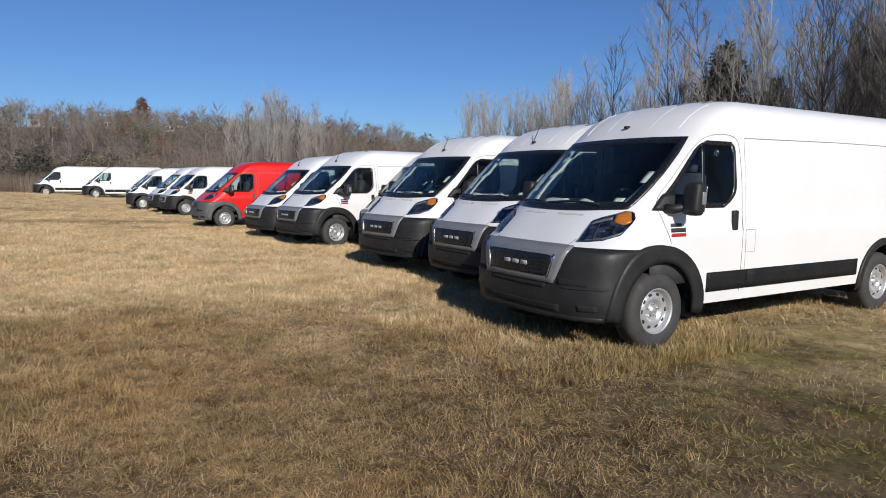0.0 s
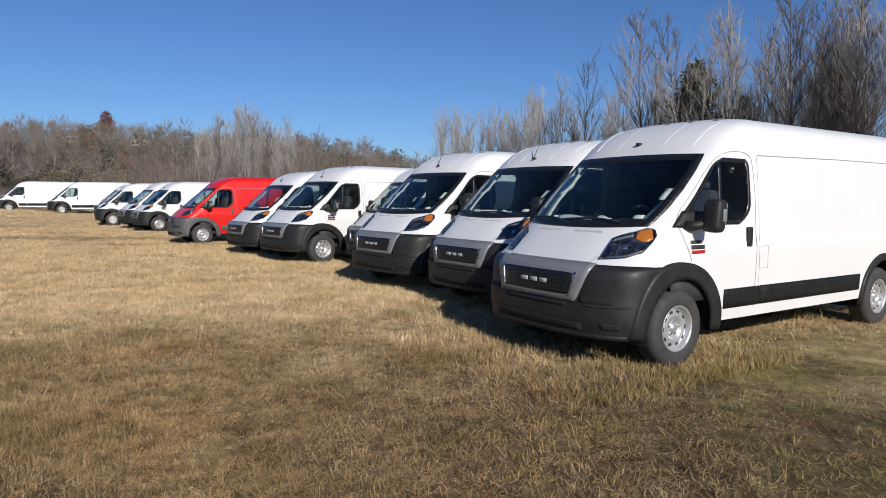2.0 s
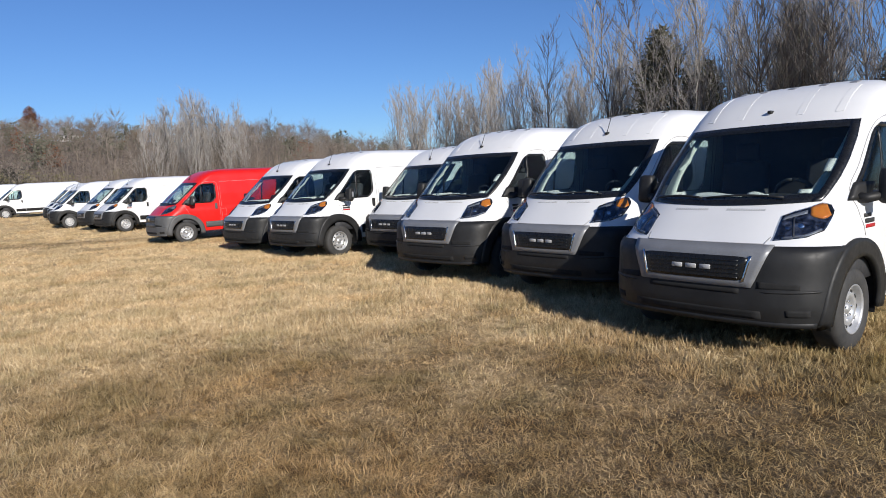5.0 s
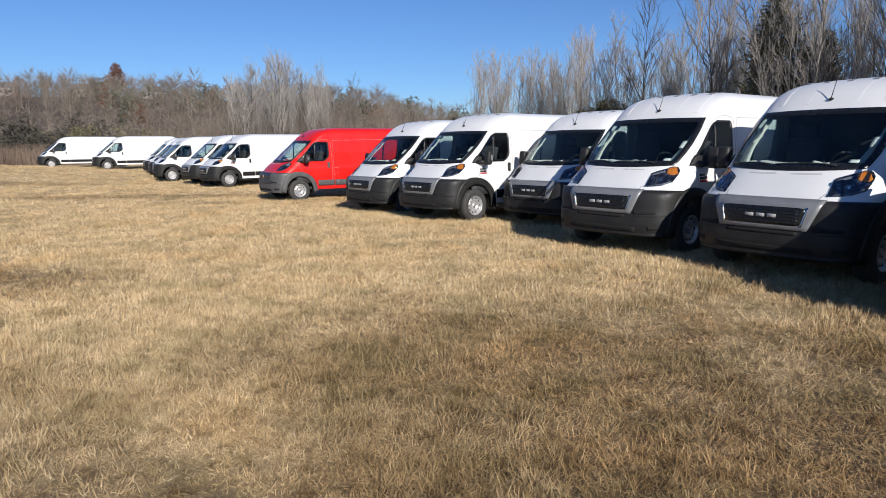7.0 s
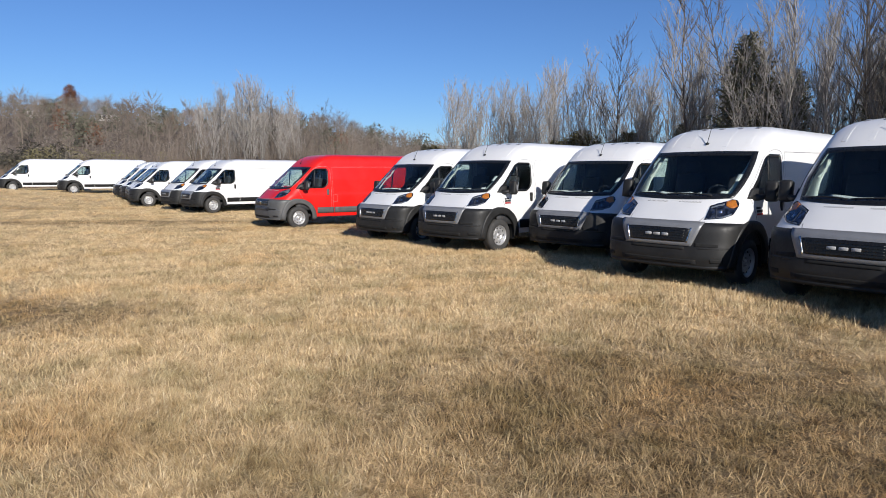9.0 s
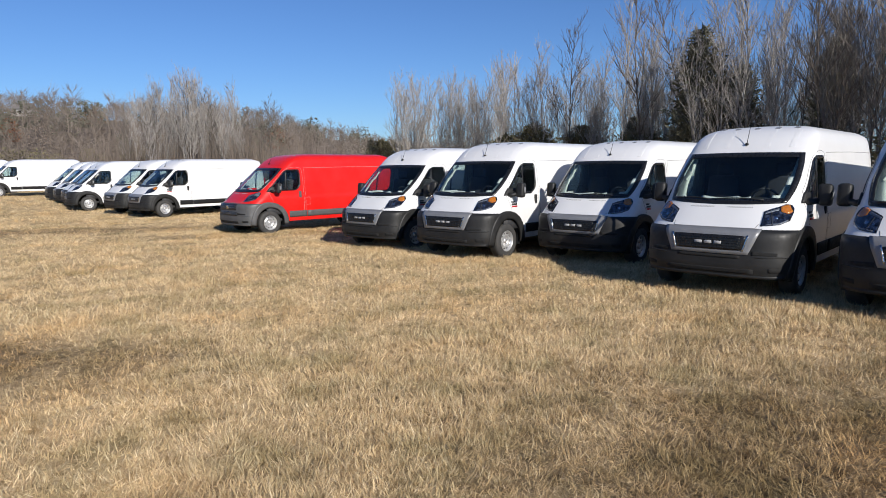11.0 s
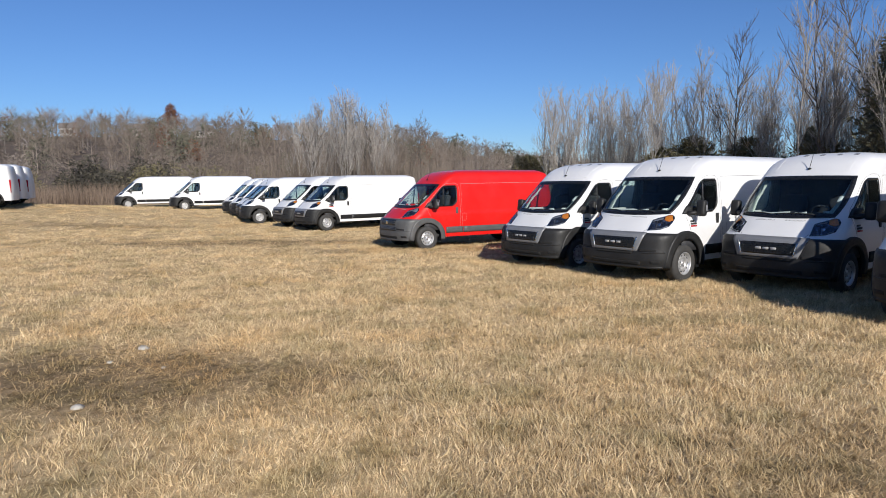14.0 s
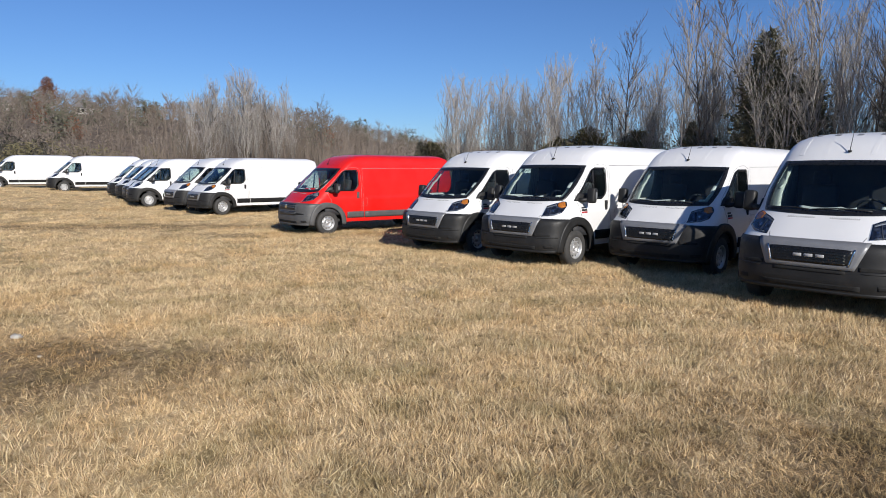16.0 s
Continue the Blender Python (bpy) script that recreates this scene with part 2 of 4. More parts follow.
GROUND = ground_material()
BLADE = blade_material()
BARK = bark_material("pale_bark", (0.16, 0.145, 0.13), (0.37, 0.347, 0.318))
TWIG = bark_material("twig_bark", (0.185, 0.168, 0.152), (0.4, 0.375, 0.347))
DARK_BARK = bark_material("dark_bark", (0.06, 0.052, 0.046), (0.15, 0.13, 0.112))
FAR_TWIG = surface("far_wood", [(0.3, (0.1, 0.077, 0.06)), (0.5, (0.185, 0.15, 0.122)), (0.75, (0.29, 0.25, 0.213))], 0.07, 0.95, own=False, fine=1.3)
GREY_TWIG = surface("far_grey_wood", [(0.3, (0.14, 0.122, 0.11)), (0.5, (0.22, 0.197, 0.18)), (0.75, (0.31, 0.286, 0.265))], 0.09, 0.95, own=False, fine=1.3)
RUST_LEAF = surface("rust_leaves", [(0.3, (0.13, 0.05, 0.025)), (0.7, (0.22, 0.1, 0.05))], 0.8, 0.9, own=False, fine=6)
DULL = surface("dull_thicket", [(0.3, (0.035, 0.032, 0.024)), (0.7, (0.09, 0.08, 0.06))], 0.8, 0.9, own=False, fine=6)
NEEDLE = surface("needle_green", [(0.3, (0.065, 0.066, 0.042)), (0.7, (0.17, 0.163, 0.112))], 1.2, 0.85, own=False, fine=9)
OLIVE = surface("olive_leaves", [(0.3, (0.11, 0.098, 0.048)), (0.7, (0.22, 0.19, 0.105))], 1.2, 0.9, own=False, fine=9)
WEED = surface("dead_weeds", [(0.3, (0.1, 0.07, 0.05)), (0.5, (0.165, 0.12, 0.088)), (0.75, (0.26, 0.2, 0.152))], 0.5, 0.95, own=False, fine=4)
WOODFLOOR = surface("forest_floor", [(0.3, (0.07, 0.05, 0.035)), (0.7, (0.14, 0.105, 0.075))], 0.2, 0.95, own=False, fine=2)
STONE = surface("pale_stone", [(0.3, (0.32, 0.29, 0.25)), (0.7, (0.46, 0.43, 0.38))], 9, 0.85, 0, 0.6, 0.01, 40)
SIDING = surface("house_siding", [(0.3, (0.4, 0.38, 0.355)), (0.7, (0.5, 0.48, 0.45))], 1, 0.8)
SHINGLE = surface("house_roof", [(0.3, (0.12, 0.11, 0.11)), (0.7, (0.2, 0.18, 0.17))], 2, 0.9)


# ---- mesh helpers ----
def finish(name, verts, faces, material, parent=None, label="", smooth=False):
    me = bpy.data.meshes.new(name)
    me.from_pydata([tuple(v) for v in verts], [], faces)
    me.materials.append(material)
    if smooth:
        me.polygons.foreach_set("use_smooth", [True] * len(me.polygons))
    me.update()
    ob = new(name, me)
    if parent:
        ob.parent = parent
    if label:
        tagged(ob, label)
    return ob


def part(name, bm, material, parent, label="", smooth=True):
    me = bpy.data.meshes.new(name)
    bm.to_mesh(me)
    bm.free()
    me.materials.append(material)
    if smooth:
        me.polygons.foreach_set("use_smooth", [True] * len(me.polygons))
    ob = new(name, me)
    if parent:
        ob.parent = parent
    if label:
        tagged(ob, label)
    return ob


def rounded_box(size, at=(0, 0, 0), r=0.02, turn=None, segments=2, bm=None):
    own = bmesh.new()
    bmesh.ops.create_cube(own, size=1)
    bmesh.ops.scale(own, vec=size, verts=own.verts)
    bmesh.ops.bevel(own, geom=own.edges[:], offset=min(r, min(size) * 0.45), segments=segments, affect="EDGES", profile=0.6)
    m = Matrix.Translation(at)
    if turn is not None:
        m = m @ turn
    bmesh.ops.transform(own, matrix=m, verts=own.verts)
    if bm is None:
        return own
    me = bpy.data.meshes.new("join")
    own.to_mesh(me)
    own.free()
    bm.from_mesh(me)
    bpy.data.meshes.remove(me)
    return bm


def revolve(profile, count=32):
    """A ring about the y axis from (radius, y) pairs."""
    bm = bmesh.new()
    rows = []
    for k in range(count):
        a = 2 * math.pi * k / count
        rows.append([bm.verts.new((r * math.cos(a), y, r * math.sin(a))) for r, y in profile])
    for k in range(count):
        p, q = rows[k], rows[(k + 1) % count]
        for i in range(len(profile) - 1):
            bm.faces.new((p[i], p[i + 1], q[i + 1], q[i]))
    bmesh.ops.remove_doubles(bm, verts=bm.verts, dist=1e-5)
    bmesh.ops.recalc_face_normals(bm, faces=bm.faces)
    return bm


def tube(points, radius, sides=5, bm=None):
    bm = bm or bmesh.new()
    pts = [Vector(p) for p in points]
    rings = []
    for i, p in enumerate(pts):
        d = (pts[min(i + 1, len(pts) - 1)] - pts[max(i - 1, 0)]).normalized()
        a = d.cross(Vector((0.13, 0.21, 0.97))).normalized()
        b = d.cross(a)
        rad = radius[i] if isinstance(radius, (list, tuple)) else radius
        rings.append([bm.verts.new(p + rad * (math.cos(2 * math.pi * k / sides) * a + math.sin(2 * math.pi * k / sides) * b)) for k in range(sides)])
    for p, q in zip(rings, rings[1:]):
        for k in range(sides):
            bm.faces.new((p[k], p[(k + 1) % sides], q[(k + 1) % sides], q[k]))
    bm.faces.new(rings[0][::-1])
    bm.faces.new(rings[-1])
    return bm


# ---- the van's shape: plan outline at each height ----
def table(pairs):
    xs, ys = zip(*pairs)
    return lambda z: float(np.interp(z, xs, ys))


NOSE = table([(0.2, 0.78), (0.3, 0.86), (0.45, 0.9), (0.6, 0.895), (0.68, 0.88), (0.86, 0.865), (0.92, 0.845), (0.96, 0.8), (1.04, 0.69), (1.15, 0.58),
              (1.31, 0.4), (1.36, 0.335), (1.6, 0.075), (2.01, -0.425), (2.08, -0.49), (2.16, -0.575), (2.26, -0.7), (2.35, -0.86), (2.41, -1.02), (2.45, -1.25), (2.47, -1.5)])
ROUND = table([(0.2, 0.5), (0.6, 0.55), (0.9, 0.56), (1.04, 0.6), (1.31, 0.65), (1.6, 0.5), (2.01, 0.34), (2.2, 0.36), (2.47, 0.4)])
HALF = table([(0.2, 0.98), (0.36, 1.005), (0.5, 1.02), (0.9, 1.033), (1.1, 1.035), (1.165, 1.018), (1.3, 1.01), (1.6, 0.99), (2.03, 0.943), (2.07, 0.932), (2.12, 0.928), (2.24, 0.905), (2.33, 0.865), (2.39, 0.79), (2.43, 0.7), (2.46, 0.55), (2.47, 0.4)])
POWER = 2.9
TAILX = table([(0.2, -4.98), (0.9, -5.0), (1.5, -4.98), (2.1, -4.9), (2.35, -4.85), (2.47, -4.6)])
HUB_Z, FRONT_AXLE, REAR_AXLE, TRACK = 0.36, 0.0, -4.035, 0.89


def outline(a, z):
    """The front's outline at height z; a: signed angle from the middle, 90 degrees at the side."""
    s = math.copysign(1, a)
    a = min(abs(a), math.pi / 2)
    y = HALF(z) * math.sin(a) ** (2 / POWER)
    x = NOSE(z) - ROUND(z) * (1 - max(math.cos(a), 0) ** (2 / POWER))
    return Vector((x, s * y, z))


def angle_at_y(y, z):
    return math.copysign(math.asin(min(1, abs(y) / HALF(z)) ** (POWER / 2)), y)


def angle_at_x(x, z):
    q = min(max((NOSE(z) - x) / ROUND(z), 0), 1)
    return math.acos((1 - q) ** (POWER / 2))


def front(y, z):
    return outline(angle_at_y(y, z), z)


def side(x, z, s=1):
    q = (NOSE(z) - x) / ROUND(z)
    y = HALF(z)
    if q < 1:
        y *= (1 - (1 - max(q, 0)) ** POWER) ** (1 / POWER)
    return Vector((x, s * y, z))


def patch(fn, nu, nv, offset, thick, bm=None):
    """A plate on the surface fn(u, v), u and v from 0 to 1, standing off by offset and thick deep, its rim closed."""
    bm = bm or bmesh.new()
    e = 2e-3
    P = {}
    for i in range(nu + 1):
        for j in range(nv + 1):
            u, v = i / nu, j / nv
            p = fn(u, v)
            du = fn(min(u + e, 1), v) - fn(max(u - e, 0), v)
            dv = fn(u, min(v + e, 1)) - fn(u, max(v - e, 0))
            nrm = du.cross(dv)
            nrm = nrm.normalized() if nrm.length > 1e-12 else Vector((1, 0, 0))
            if nrm.dot(p - Vector((-1.5, 0, 0.9))) < 0:
                nrm = -nrm
            P[i, j] = (bm.verts.new(p + nrm * offset), bm.verts.new(p + nrm * (offset - thick)))
    faces = []
    for i in range(nu):
        for j in range(nv):
            q = [P[i, j], P[i + 1, j], P[i + 1, j + 1], P[i, j + 1]]
            faces.append([k[0] for k in q])
            faces.append([k[1] for k in q][::-1])
    rim = [(i, 0) for i in range(nu)] + [(nu, j) for j in range(nv)] + [(i, nv) for i in range(nu, 0, -1)] + [(0, j) for j in range(nv, 0, -1)]
    for a, b in zip(rim, rim[1:] + rim[:1]):
        faces.append([P[b][0], P[a][0], P[a][1], P[b][1]])
    for f in faces:
        if len(set(f)) == 4:
            bm.faces.new(f)
    bmesh.ops.recalc_face_normals(bm, faces=bm.faces)
    return bm


def lerp(a, b, t):
    return a + (b - a) * t


SCREEN_LOW, SCREEN_TOP = 1.315, 2.02


screen_half = table([(1.28, 0.8), (1.36, 0.835), (1.5, 0.868), (1.64, 0.88), (1.85, 0.862), (2.02, 0.83)])


def screen_low(y):
    return SCREEN_LOW - 0.03 * (1 - (y / 0.8) ** 2)


def on_screen(u, v):
    y0 = lerp(-1, 1, u)
    z = lerp(screen_low(y0 * 0.8), SCREEN_TOP + 0.012 * (1 - y0 * y0), v)
    return front(y0 * screen_half(z), z)


PANE_LOW, PANE_TOP = 1.33, 1.985


def pane_front(z):
    return lerp(0.03, -0.6, (z - PANE_LOW - 0.02) / (PANE_TOP - PANE_LOW - 0.02)) - 0.07 * max(0, (z - 1.9) / 0.09) ** 2


def pane_rear(z):
    return -1.095 + 0.2 * max(0, (1.54 - z) / 0.21) ** 2.2 + 0.06 * max(0, (z - 1.91) / 0.075) ** 2


def on_pane(u, v, s):
    z = lerp(PANE_LOW, PANE_TOP, v)
    return side(lerp(pane_front(z), pane_rear(z), u), z, s)


def arch_front(z, r):
    return math.sqrt(max(r * r - (z - HUB_Z) ** 2, 0))


def shell(mat, van):
    """The painted body: rings at rising heights, open at the windows and wheel arches."""
    zs = [0.38 + 0.05 * k for k in range(18)] + [1.27 + 0.034 * k for k in range(23)] + [2.06, 2.1, 2.14, 2.18, 2.22, 2.26, 2.3, 2.34, 2.37, 2.4, 2.42, 2.437, 2.45, 2.46, 2.466, 2.47]
    angles = [math.pi / 2 * (k / 40) for k in range(41)]
    back = [-1.2 - 0.24 * k for k in range(9)] + [-3.36 - 0.05 * k for k in range(27)]
    bm = bmesh.new()
    rings = []
    for z in zs:
        half = [outline(a, z) for a in angles]
        x0 = half[-1].x
        if x0 > -1.2:
            half += [side(lerp(x0, -1.2, k / 22), z) for k in range(1, 22)]
            half += [side(x, z) for x in back]
        else:
            half += [side(lerp(x0, -1.7, k / 24), z) for k in range(1, 24)]
            half += [side(min(x, -1.7 - 0.01 * k), z) for k, x in enumerate(back[1:-1])]
            while len(half) < 41 + 21 + len(back):
                half.append(side(half[-1].x - 0.05, z))
        tx, w = TAILX(z), HALF(z)
        half += [Vector((tx, w - 0.12, z)), Vector((tx - 0.01, 0, z))]
        half[-3] = Vector((tx + 0.1, w, z))
        ring = [bm.verts.new(p) for p in half]
        ring += [bm.verts.new((p.x, -p.y, p.z)) for p in half[-2:0:-1]]
        rings.append(ring)
    n = len(rings[0])

    def open_at(f):
        c = f.calc_center_median()
        if c.x < -4.75:
            return False
        for ax in (FRONT_AXLE, REAR_AXLE):
            if abs(c.y) > 0.6 and math.hypot(c.x - ax, c.z - HUB_Z) < 0.51:
                return True
        vs = [v.co for v in f.verts]
        g = 0.012
        if all(screen_low(v.y) + g < v.z < SCREEN_TOP - g and abs(v.y) < screen_half(v.z) - g for v in vs):
            return True
        return all(PANE_LOW + g < v.z < PANE_TOP - g and pane_rear(v.z) + g < v.x < pane_front(v.z) - g for v in vs)

    for p, q in zip(rings, rings[1:]):
        for k in range(n):
            m = (k + 1) % n
            bm.faces.new((p[k], p[m], q[m], q[k]))
    bm.faces.new(rings[-1])
    bmesh.ops.delete(bm, geom=[f for f in bm.faces if len(f.verts) == 4 and open_at(f)], context="FACES")
    bmesh.ops.recalc_face_normals(bm, faces=bm.faces)
    return part("body", bm, mat, van)


def seam_crease(points, s, van, width=0.007):
    bm = bmesh.new()
    for _ in range(3):
        cut = [points[0]]
        for a, b in zip(points, points[1:]):
            cut += [(lerp(a[0], b[0], 0.25), lerp(a[1], b[1], 0.25)), (lerp(a[0], b[0], 0.75), lerp(a[1], b[1], 0.75))]
        points = cut + [points[-1]] if len(points) > 5 else points
    dense = []
    for a, b in zip(points, points[1:]):
        n = 6 if len(points) < 8 else 1
        for k in range(n):
            dense.append((lerp(a[0], b[0], k / n), lerp(a[1], b[1], k / n)))
    dense.append(points[-1])
    tube([side(x, z, s) * 1.0 for x, z in dense], width * 0.6, 4, bm)
    part("gap_crease_line", bm, GAP_CREASE, van, smooth=False)


def wheel(van, x, s, steel=STEEL):
    hub = new("wheel")
    hub.parent = van
    hub.location = (x, s * TRACK, HUB_Z)
    hub.rotation_euler = (0, 0.4 * x, 0 if s > 0 else math.pi)
    r = HUB_Z + 0.012
    tyre = revolve([(0.205, -0.11), (0.3, -0.12), (r - 0.03, -0.11), (r - 0.006, -0.085), (r, -0.05), (r, 0.05), (r - 0.006, 0.085), (r - 0.03, 0.108), (0.3, 0.122), (0.24, 0.118), (0.218, 0.105), (0.205, 0.09)], 40)
    part("tyre", tyre, RUBBER, hub)
    rim = revolve([(0.205, -0.1), (0.21, 0.09), (0.222, 0.108), (0.212, 0.11), (0.2, 0.095), (0.188, 0.06), (0.178, 0.05), (0.165, 0.062), (0.13, 0.078), (0.1, 0.072), (0.085, 0.05), (0.075, 0.045), (0.045, 0.048), (0.04, 0.07), (0.0, 0.074)], 40)
    part("rim", rim, steel, hub)
    for k in range(10):
        a = 2 * math.pi * k / 10
        part("vent_hole", rounded_box((0.03, 0.012, 0.042), (0.158 * math.cos(a), 0.066, 0.158 * math.sin(a)), 0.012, Matrix.Rotation(-a, 4, "Y"), 1), DARK, hub)
    for k in range(5):
        a = 2 * math.pi * (k + 0.3) / 5
        part("wheel_nut", rounded_box((0.022, 0.03, 0.022), (0.065 * math.cos(a), 0.058, 0.065 * math.sin(a)), 0.006, None, 1), CHROME, hub)
    return hub


def seat(van, y):
    bm = rounded_box((0.5, 0.52, 0.16), (-0.62, y, 0.98), 0.06)
    rounded_box((0.15, 0.5, 0.66), (-0.92, y, 1.35), 0.06, Matrix.Rotation(-0.2, 4, "Y"), 2, bm)
    rounded_box((0.1, 0.26, 0.2), (-1.0, y, 1.78), 0.045, None, 2, bm)
    part("seat", bm, FABRIC, van, "dark fabric seat")


def headlamp(van, s, amber=True):
    low = [(0.613, 1.01), (0.72, 1.02), (0.83, 1.034), (0.92, 1.085), (0.942, 1.2)]
    top = [(0.6, 1.2), (0.672, 1.236), (0.752, 1.265), (0.81, 1.295), (0.862, 1.316)]

    def curve(c, t):
        k = min(int(t * 4), 3)
        f = t * 4 - k
        return lerp(c[k][0], c[k + 1][0], f), lerp(c[k][1], c[k + 1][1], f)

    def fn(u, v, a=0.0, b=1.0):
        t = lerp(a, b, u)
        p, q = curve(low, t), curve(top, t)
        if t > 0.76:
            v = 0.5 + (v - 0.5) * math.sqrt(1 - ((t - 0.76) / 0.26) ** 2)
        return front(s * lerp(p[0], q[0], v), lerp(p[1], q[1], v))

    lamp = part("headlamp", patch(fn, 16, 6, 0.004, 0.03), LAMP, van, "clear headlamp with dark bowl")
    part("lens_cover", patch(fn, 16, 6, 0.013, 0.002), LENS_GLASS, lamp)
    part("turn_signal", patch(lambda u, v: fn(u, lerp(0.7 - 0.62 * u, 0.98, v), 0.56, 0.99), 6, 5, 0.0085, 0.006), AMBER if amber else SILVER, lamp, "amber turn signal" if amber else "clear turn signal")
    for t, r in ((0.2, 0.034), (0.42, 0.042)):
        bowl = bmesh.new()
        c = fn(t, 0.4)
        bmesh.ops.create_uvsphere(bowl, u_segments=14, v_segments=8, radius=r)
        bmesh.ops.transform(bowl, matrix=Matrix.Translation(c - Vector((0.022, s * 0.012, 0.012))), verts=bowl.verts)
        part("reflector", bowl, CHROME, lamp)
    part("bezel", patch(lambda u, v: fn(u, lerp(0.02, 0.1, v), 0.12, 0.72), 10, 2, 0.0085, 0.008), SILVER, lamp)
    part("light_bar", patch(lambda u, v: fn(u, lerp(0.8, 0.92, v), 0.04, 0.5), 10, 2, 0.0085, 0.008), SILVER, lamp, "pale light bar")
    part("divider", patch(lambda u, v: fn(lerp(0.3, 0.335, u) - 0.05 * v, lerp(0.06, 0.78, v)), 2, 5, 0.0085, 0.008), TRIM, lamp)
    part("outer_rim", patch(lambda u, v: fn(lerp(0.93, 0.999, u), v), 2, 8, 0.0095, 0.01), GRILLE, lamp)


def mirror(van, s):
    tilt = Matrix.Rotation(-0.12, 4, "Y")
    mi = part("door_mirror", rounded_box((0.15, 0.18, 0.31), (-0.2, s * 1.2, 1.425), 0.06, tilt, 3), PLASTIC, van, "black door mirror")
    part("mirror_arm", tube([(-0.06, s * 0.98, 1.33), (-0.1, s * 1.05, 1.325), (-0.17, s * 1.15, 1.35)], [0.05, 0.045, 0.04], 8), PLASTIC, mi)
    part("mirror_foot", patch(lambda u, v: side(lerp(0.08, -0.22, u) - 0.14 * v, lerp(1.31, 1.46, v), s), 6, 4, 0.022, 0.03), PLASTIC, mi)
    part("mirror_glass", rounded_box((0.008, 0.14, 0.24), (-0.277, s * 1.2, 1.425), 0.02, tilt), CHROME, mi)
    part("marker_lamp", rounded_box((0.055, 0.02, 0.12), (-0.225, s * 1.287, 1.43), 0.009), SILVER, mi, "clear marker lamp")


def cargo_van(body, label, fascia="new", trim=PLASTIC, antenna=True):
    """A high-roofed cargo van. Its base is on the ground under the front axle; it looks along x."""
    van = tagged(new("cargo_van"), label, "van", "vans parked in the row")
    shell(body, van)
    # glazing
    ws = part("windscreen", patch(on_screen, 26, 12, 0.006, 0.004), GLASS, van, "dark curved windscreen")
    ws.visible_shadow = False
    rim = bmesh.new()
    wv, wu = 0.095, 0.042
    patch(lambda u, v: on_screen(u, v * wv), 26, 2, 0.0085, 0.004, rim)
    patch(lambda u, v: on_screen(u, 1 - v * wv), 26, 2, 0.0085, 0.004, rim)
    patch(lambda u, v: on_screen(u * wu, v), 2, 14, 0.0087, 0.004, rim)
    patch(lambda u, v: on_screen(1 - u * wu, v), 2, 14, 0.0087, 0.004, rim)
    part("black_border", rim, GRILLE, ws)
    for s in (1, -1):
        pane = part("side_window", patch(lambda u, v: on_pane(u, v, s), 14, 10, 0.006, 0.004), GLASS, van, "dark side window")
        pane.visible_shadow = False
        rim = bmesh.new()
        patch(lambda u, v: on_pane(u, v * 0.075, s), 16, 1, 0.0085, 0.004, rim)
        patch(lambda u, v: on_pane(u, 1 - v * 0.06, s), 16, 1, 0.0085, 0.004, rim)
        patch(lambda u, v: on_pane(u * 0.055, v, s), 1, 14, 0.0087, 0.004, rim)
        patch(lambda u, v: on_pane(1 - u * 0.055, v, s), 1, 14, 0.0087, 0.004, rim)
        patch(lambda u, v: side(-0.575 - 0.045 * u + 0.03 * (1 - v), lerp(PANE_LOW + 0.02, 1.93, v), s), 1, 8, 0.009, 0.004, rim)
        part("window_seal", rim, GRILLE, pane)
        # doors, creases and trims
        seam_crease([(-1.19, 0.47), (-1.19, 1.6), (-1.17, 1.95), (-1.12, 2.03), (-0.98, 2.06), (-0.72, 2.045), (-0.55, 1.96), (-0.2, 1.62), (0.05, 1.38), (-0.02, 1.2), (-0.12, 1.0)], s, van)
        # pressed crease: its shade is drawn as a grey line, no joint here
        seam_crease([(-1.26, 2.03), (-3.0, 2.05), (-4.8, 2.05)], s, van, 0.009)
        seam_crease([(-1.25, 0.47), (-1.25, 2.02)], s, van, 0.005)
        seam_crease([(-1.24, 1.1), (-1.24, 0.87), (-1.4, 0.87), (-1.4, 1.1), (-1.24, 1.1)], s, van, 0.004)
        strip = [(-1.27, -0.66), (-3.42, -1.29)]
        for a, b in strip:
            part("side_trim", patch(lambda u, v: side(lerp(b, a, u), lerp(0.5, 0.69, v), s), 12, 3, 0.016, 0.02), BLACK_TRIM if trim is PLASTIC else trim, van, "black side moulding")
        part("door_handle", rounded_box((0.085, 0.04, 0.2), side(-1.06, 1.2, s) + Vector((0, s * 0.008, 0)), 0.03, None, 3), trim, van)
        for ax, r0, r1 in ((FRONT_AXLE, 0.475, 0.622), (REAR_AXLE, 0.475, 0.56)):
            def flare(u, v, ax=ax, r0=r0, r1=r1):
                a = lerp(-0.12, math.pi + 0.1, u)
                r = lerp(r0, r1 + 0.05 * math.exp(-((a - 1.0) / 0.45) ** 2) * (ax == FRONT_AXLE), v)
                return side(ax + r * math.cos(a), max(HUB_Z + r * math.sin(a), 0.3), s)
            part("wheel_arch", patch(flare, 30, 4, 0.028, 0.05), trim, van, "moulded wheel arch")
            well = bmesh.new()
            for yy in (0.5, 1.0):
                for k in range(19):
                    a = math.pi * (k / 18) * 1.14 - 0.22
                    well.verts.new((ax + 0.49 * math.cos(a), s * yy, HUB_Z + 0.49 * math.sin(a)))
            well.verts.ensure_lookup_table()
            for k in range(18):
                well.faces.new((well.verts[k], well.verts[k + 1], well.verts[20 + k], well.verts[19 + k]))
            well.faces.new([well.verts[k] for k in range(19)])
            part("wheel_well", well, WELL_RECESS, van)
            wheel(van, ax, s)
        headlamp(van, s, fascia == "new")
        mirror(van, s)
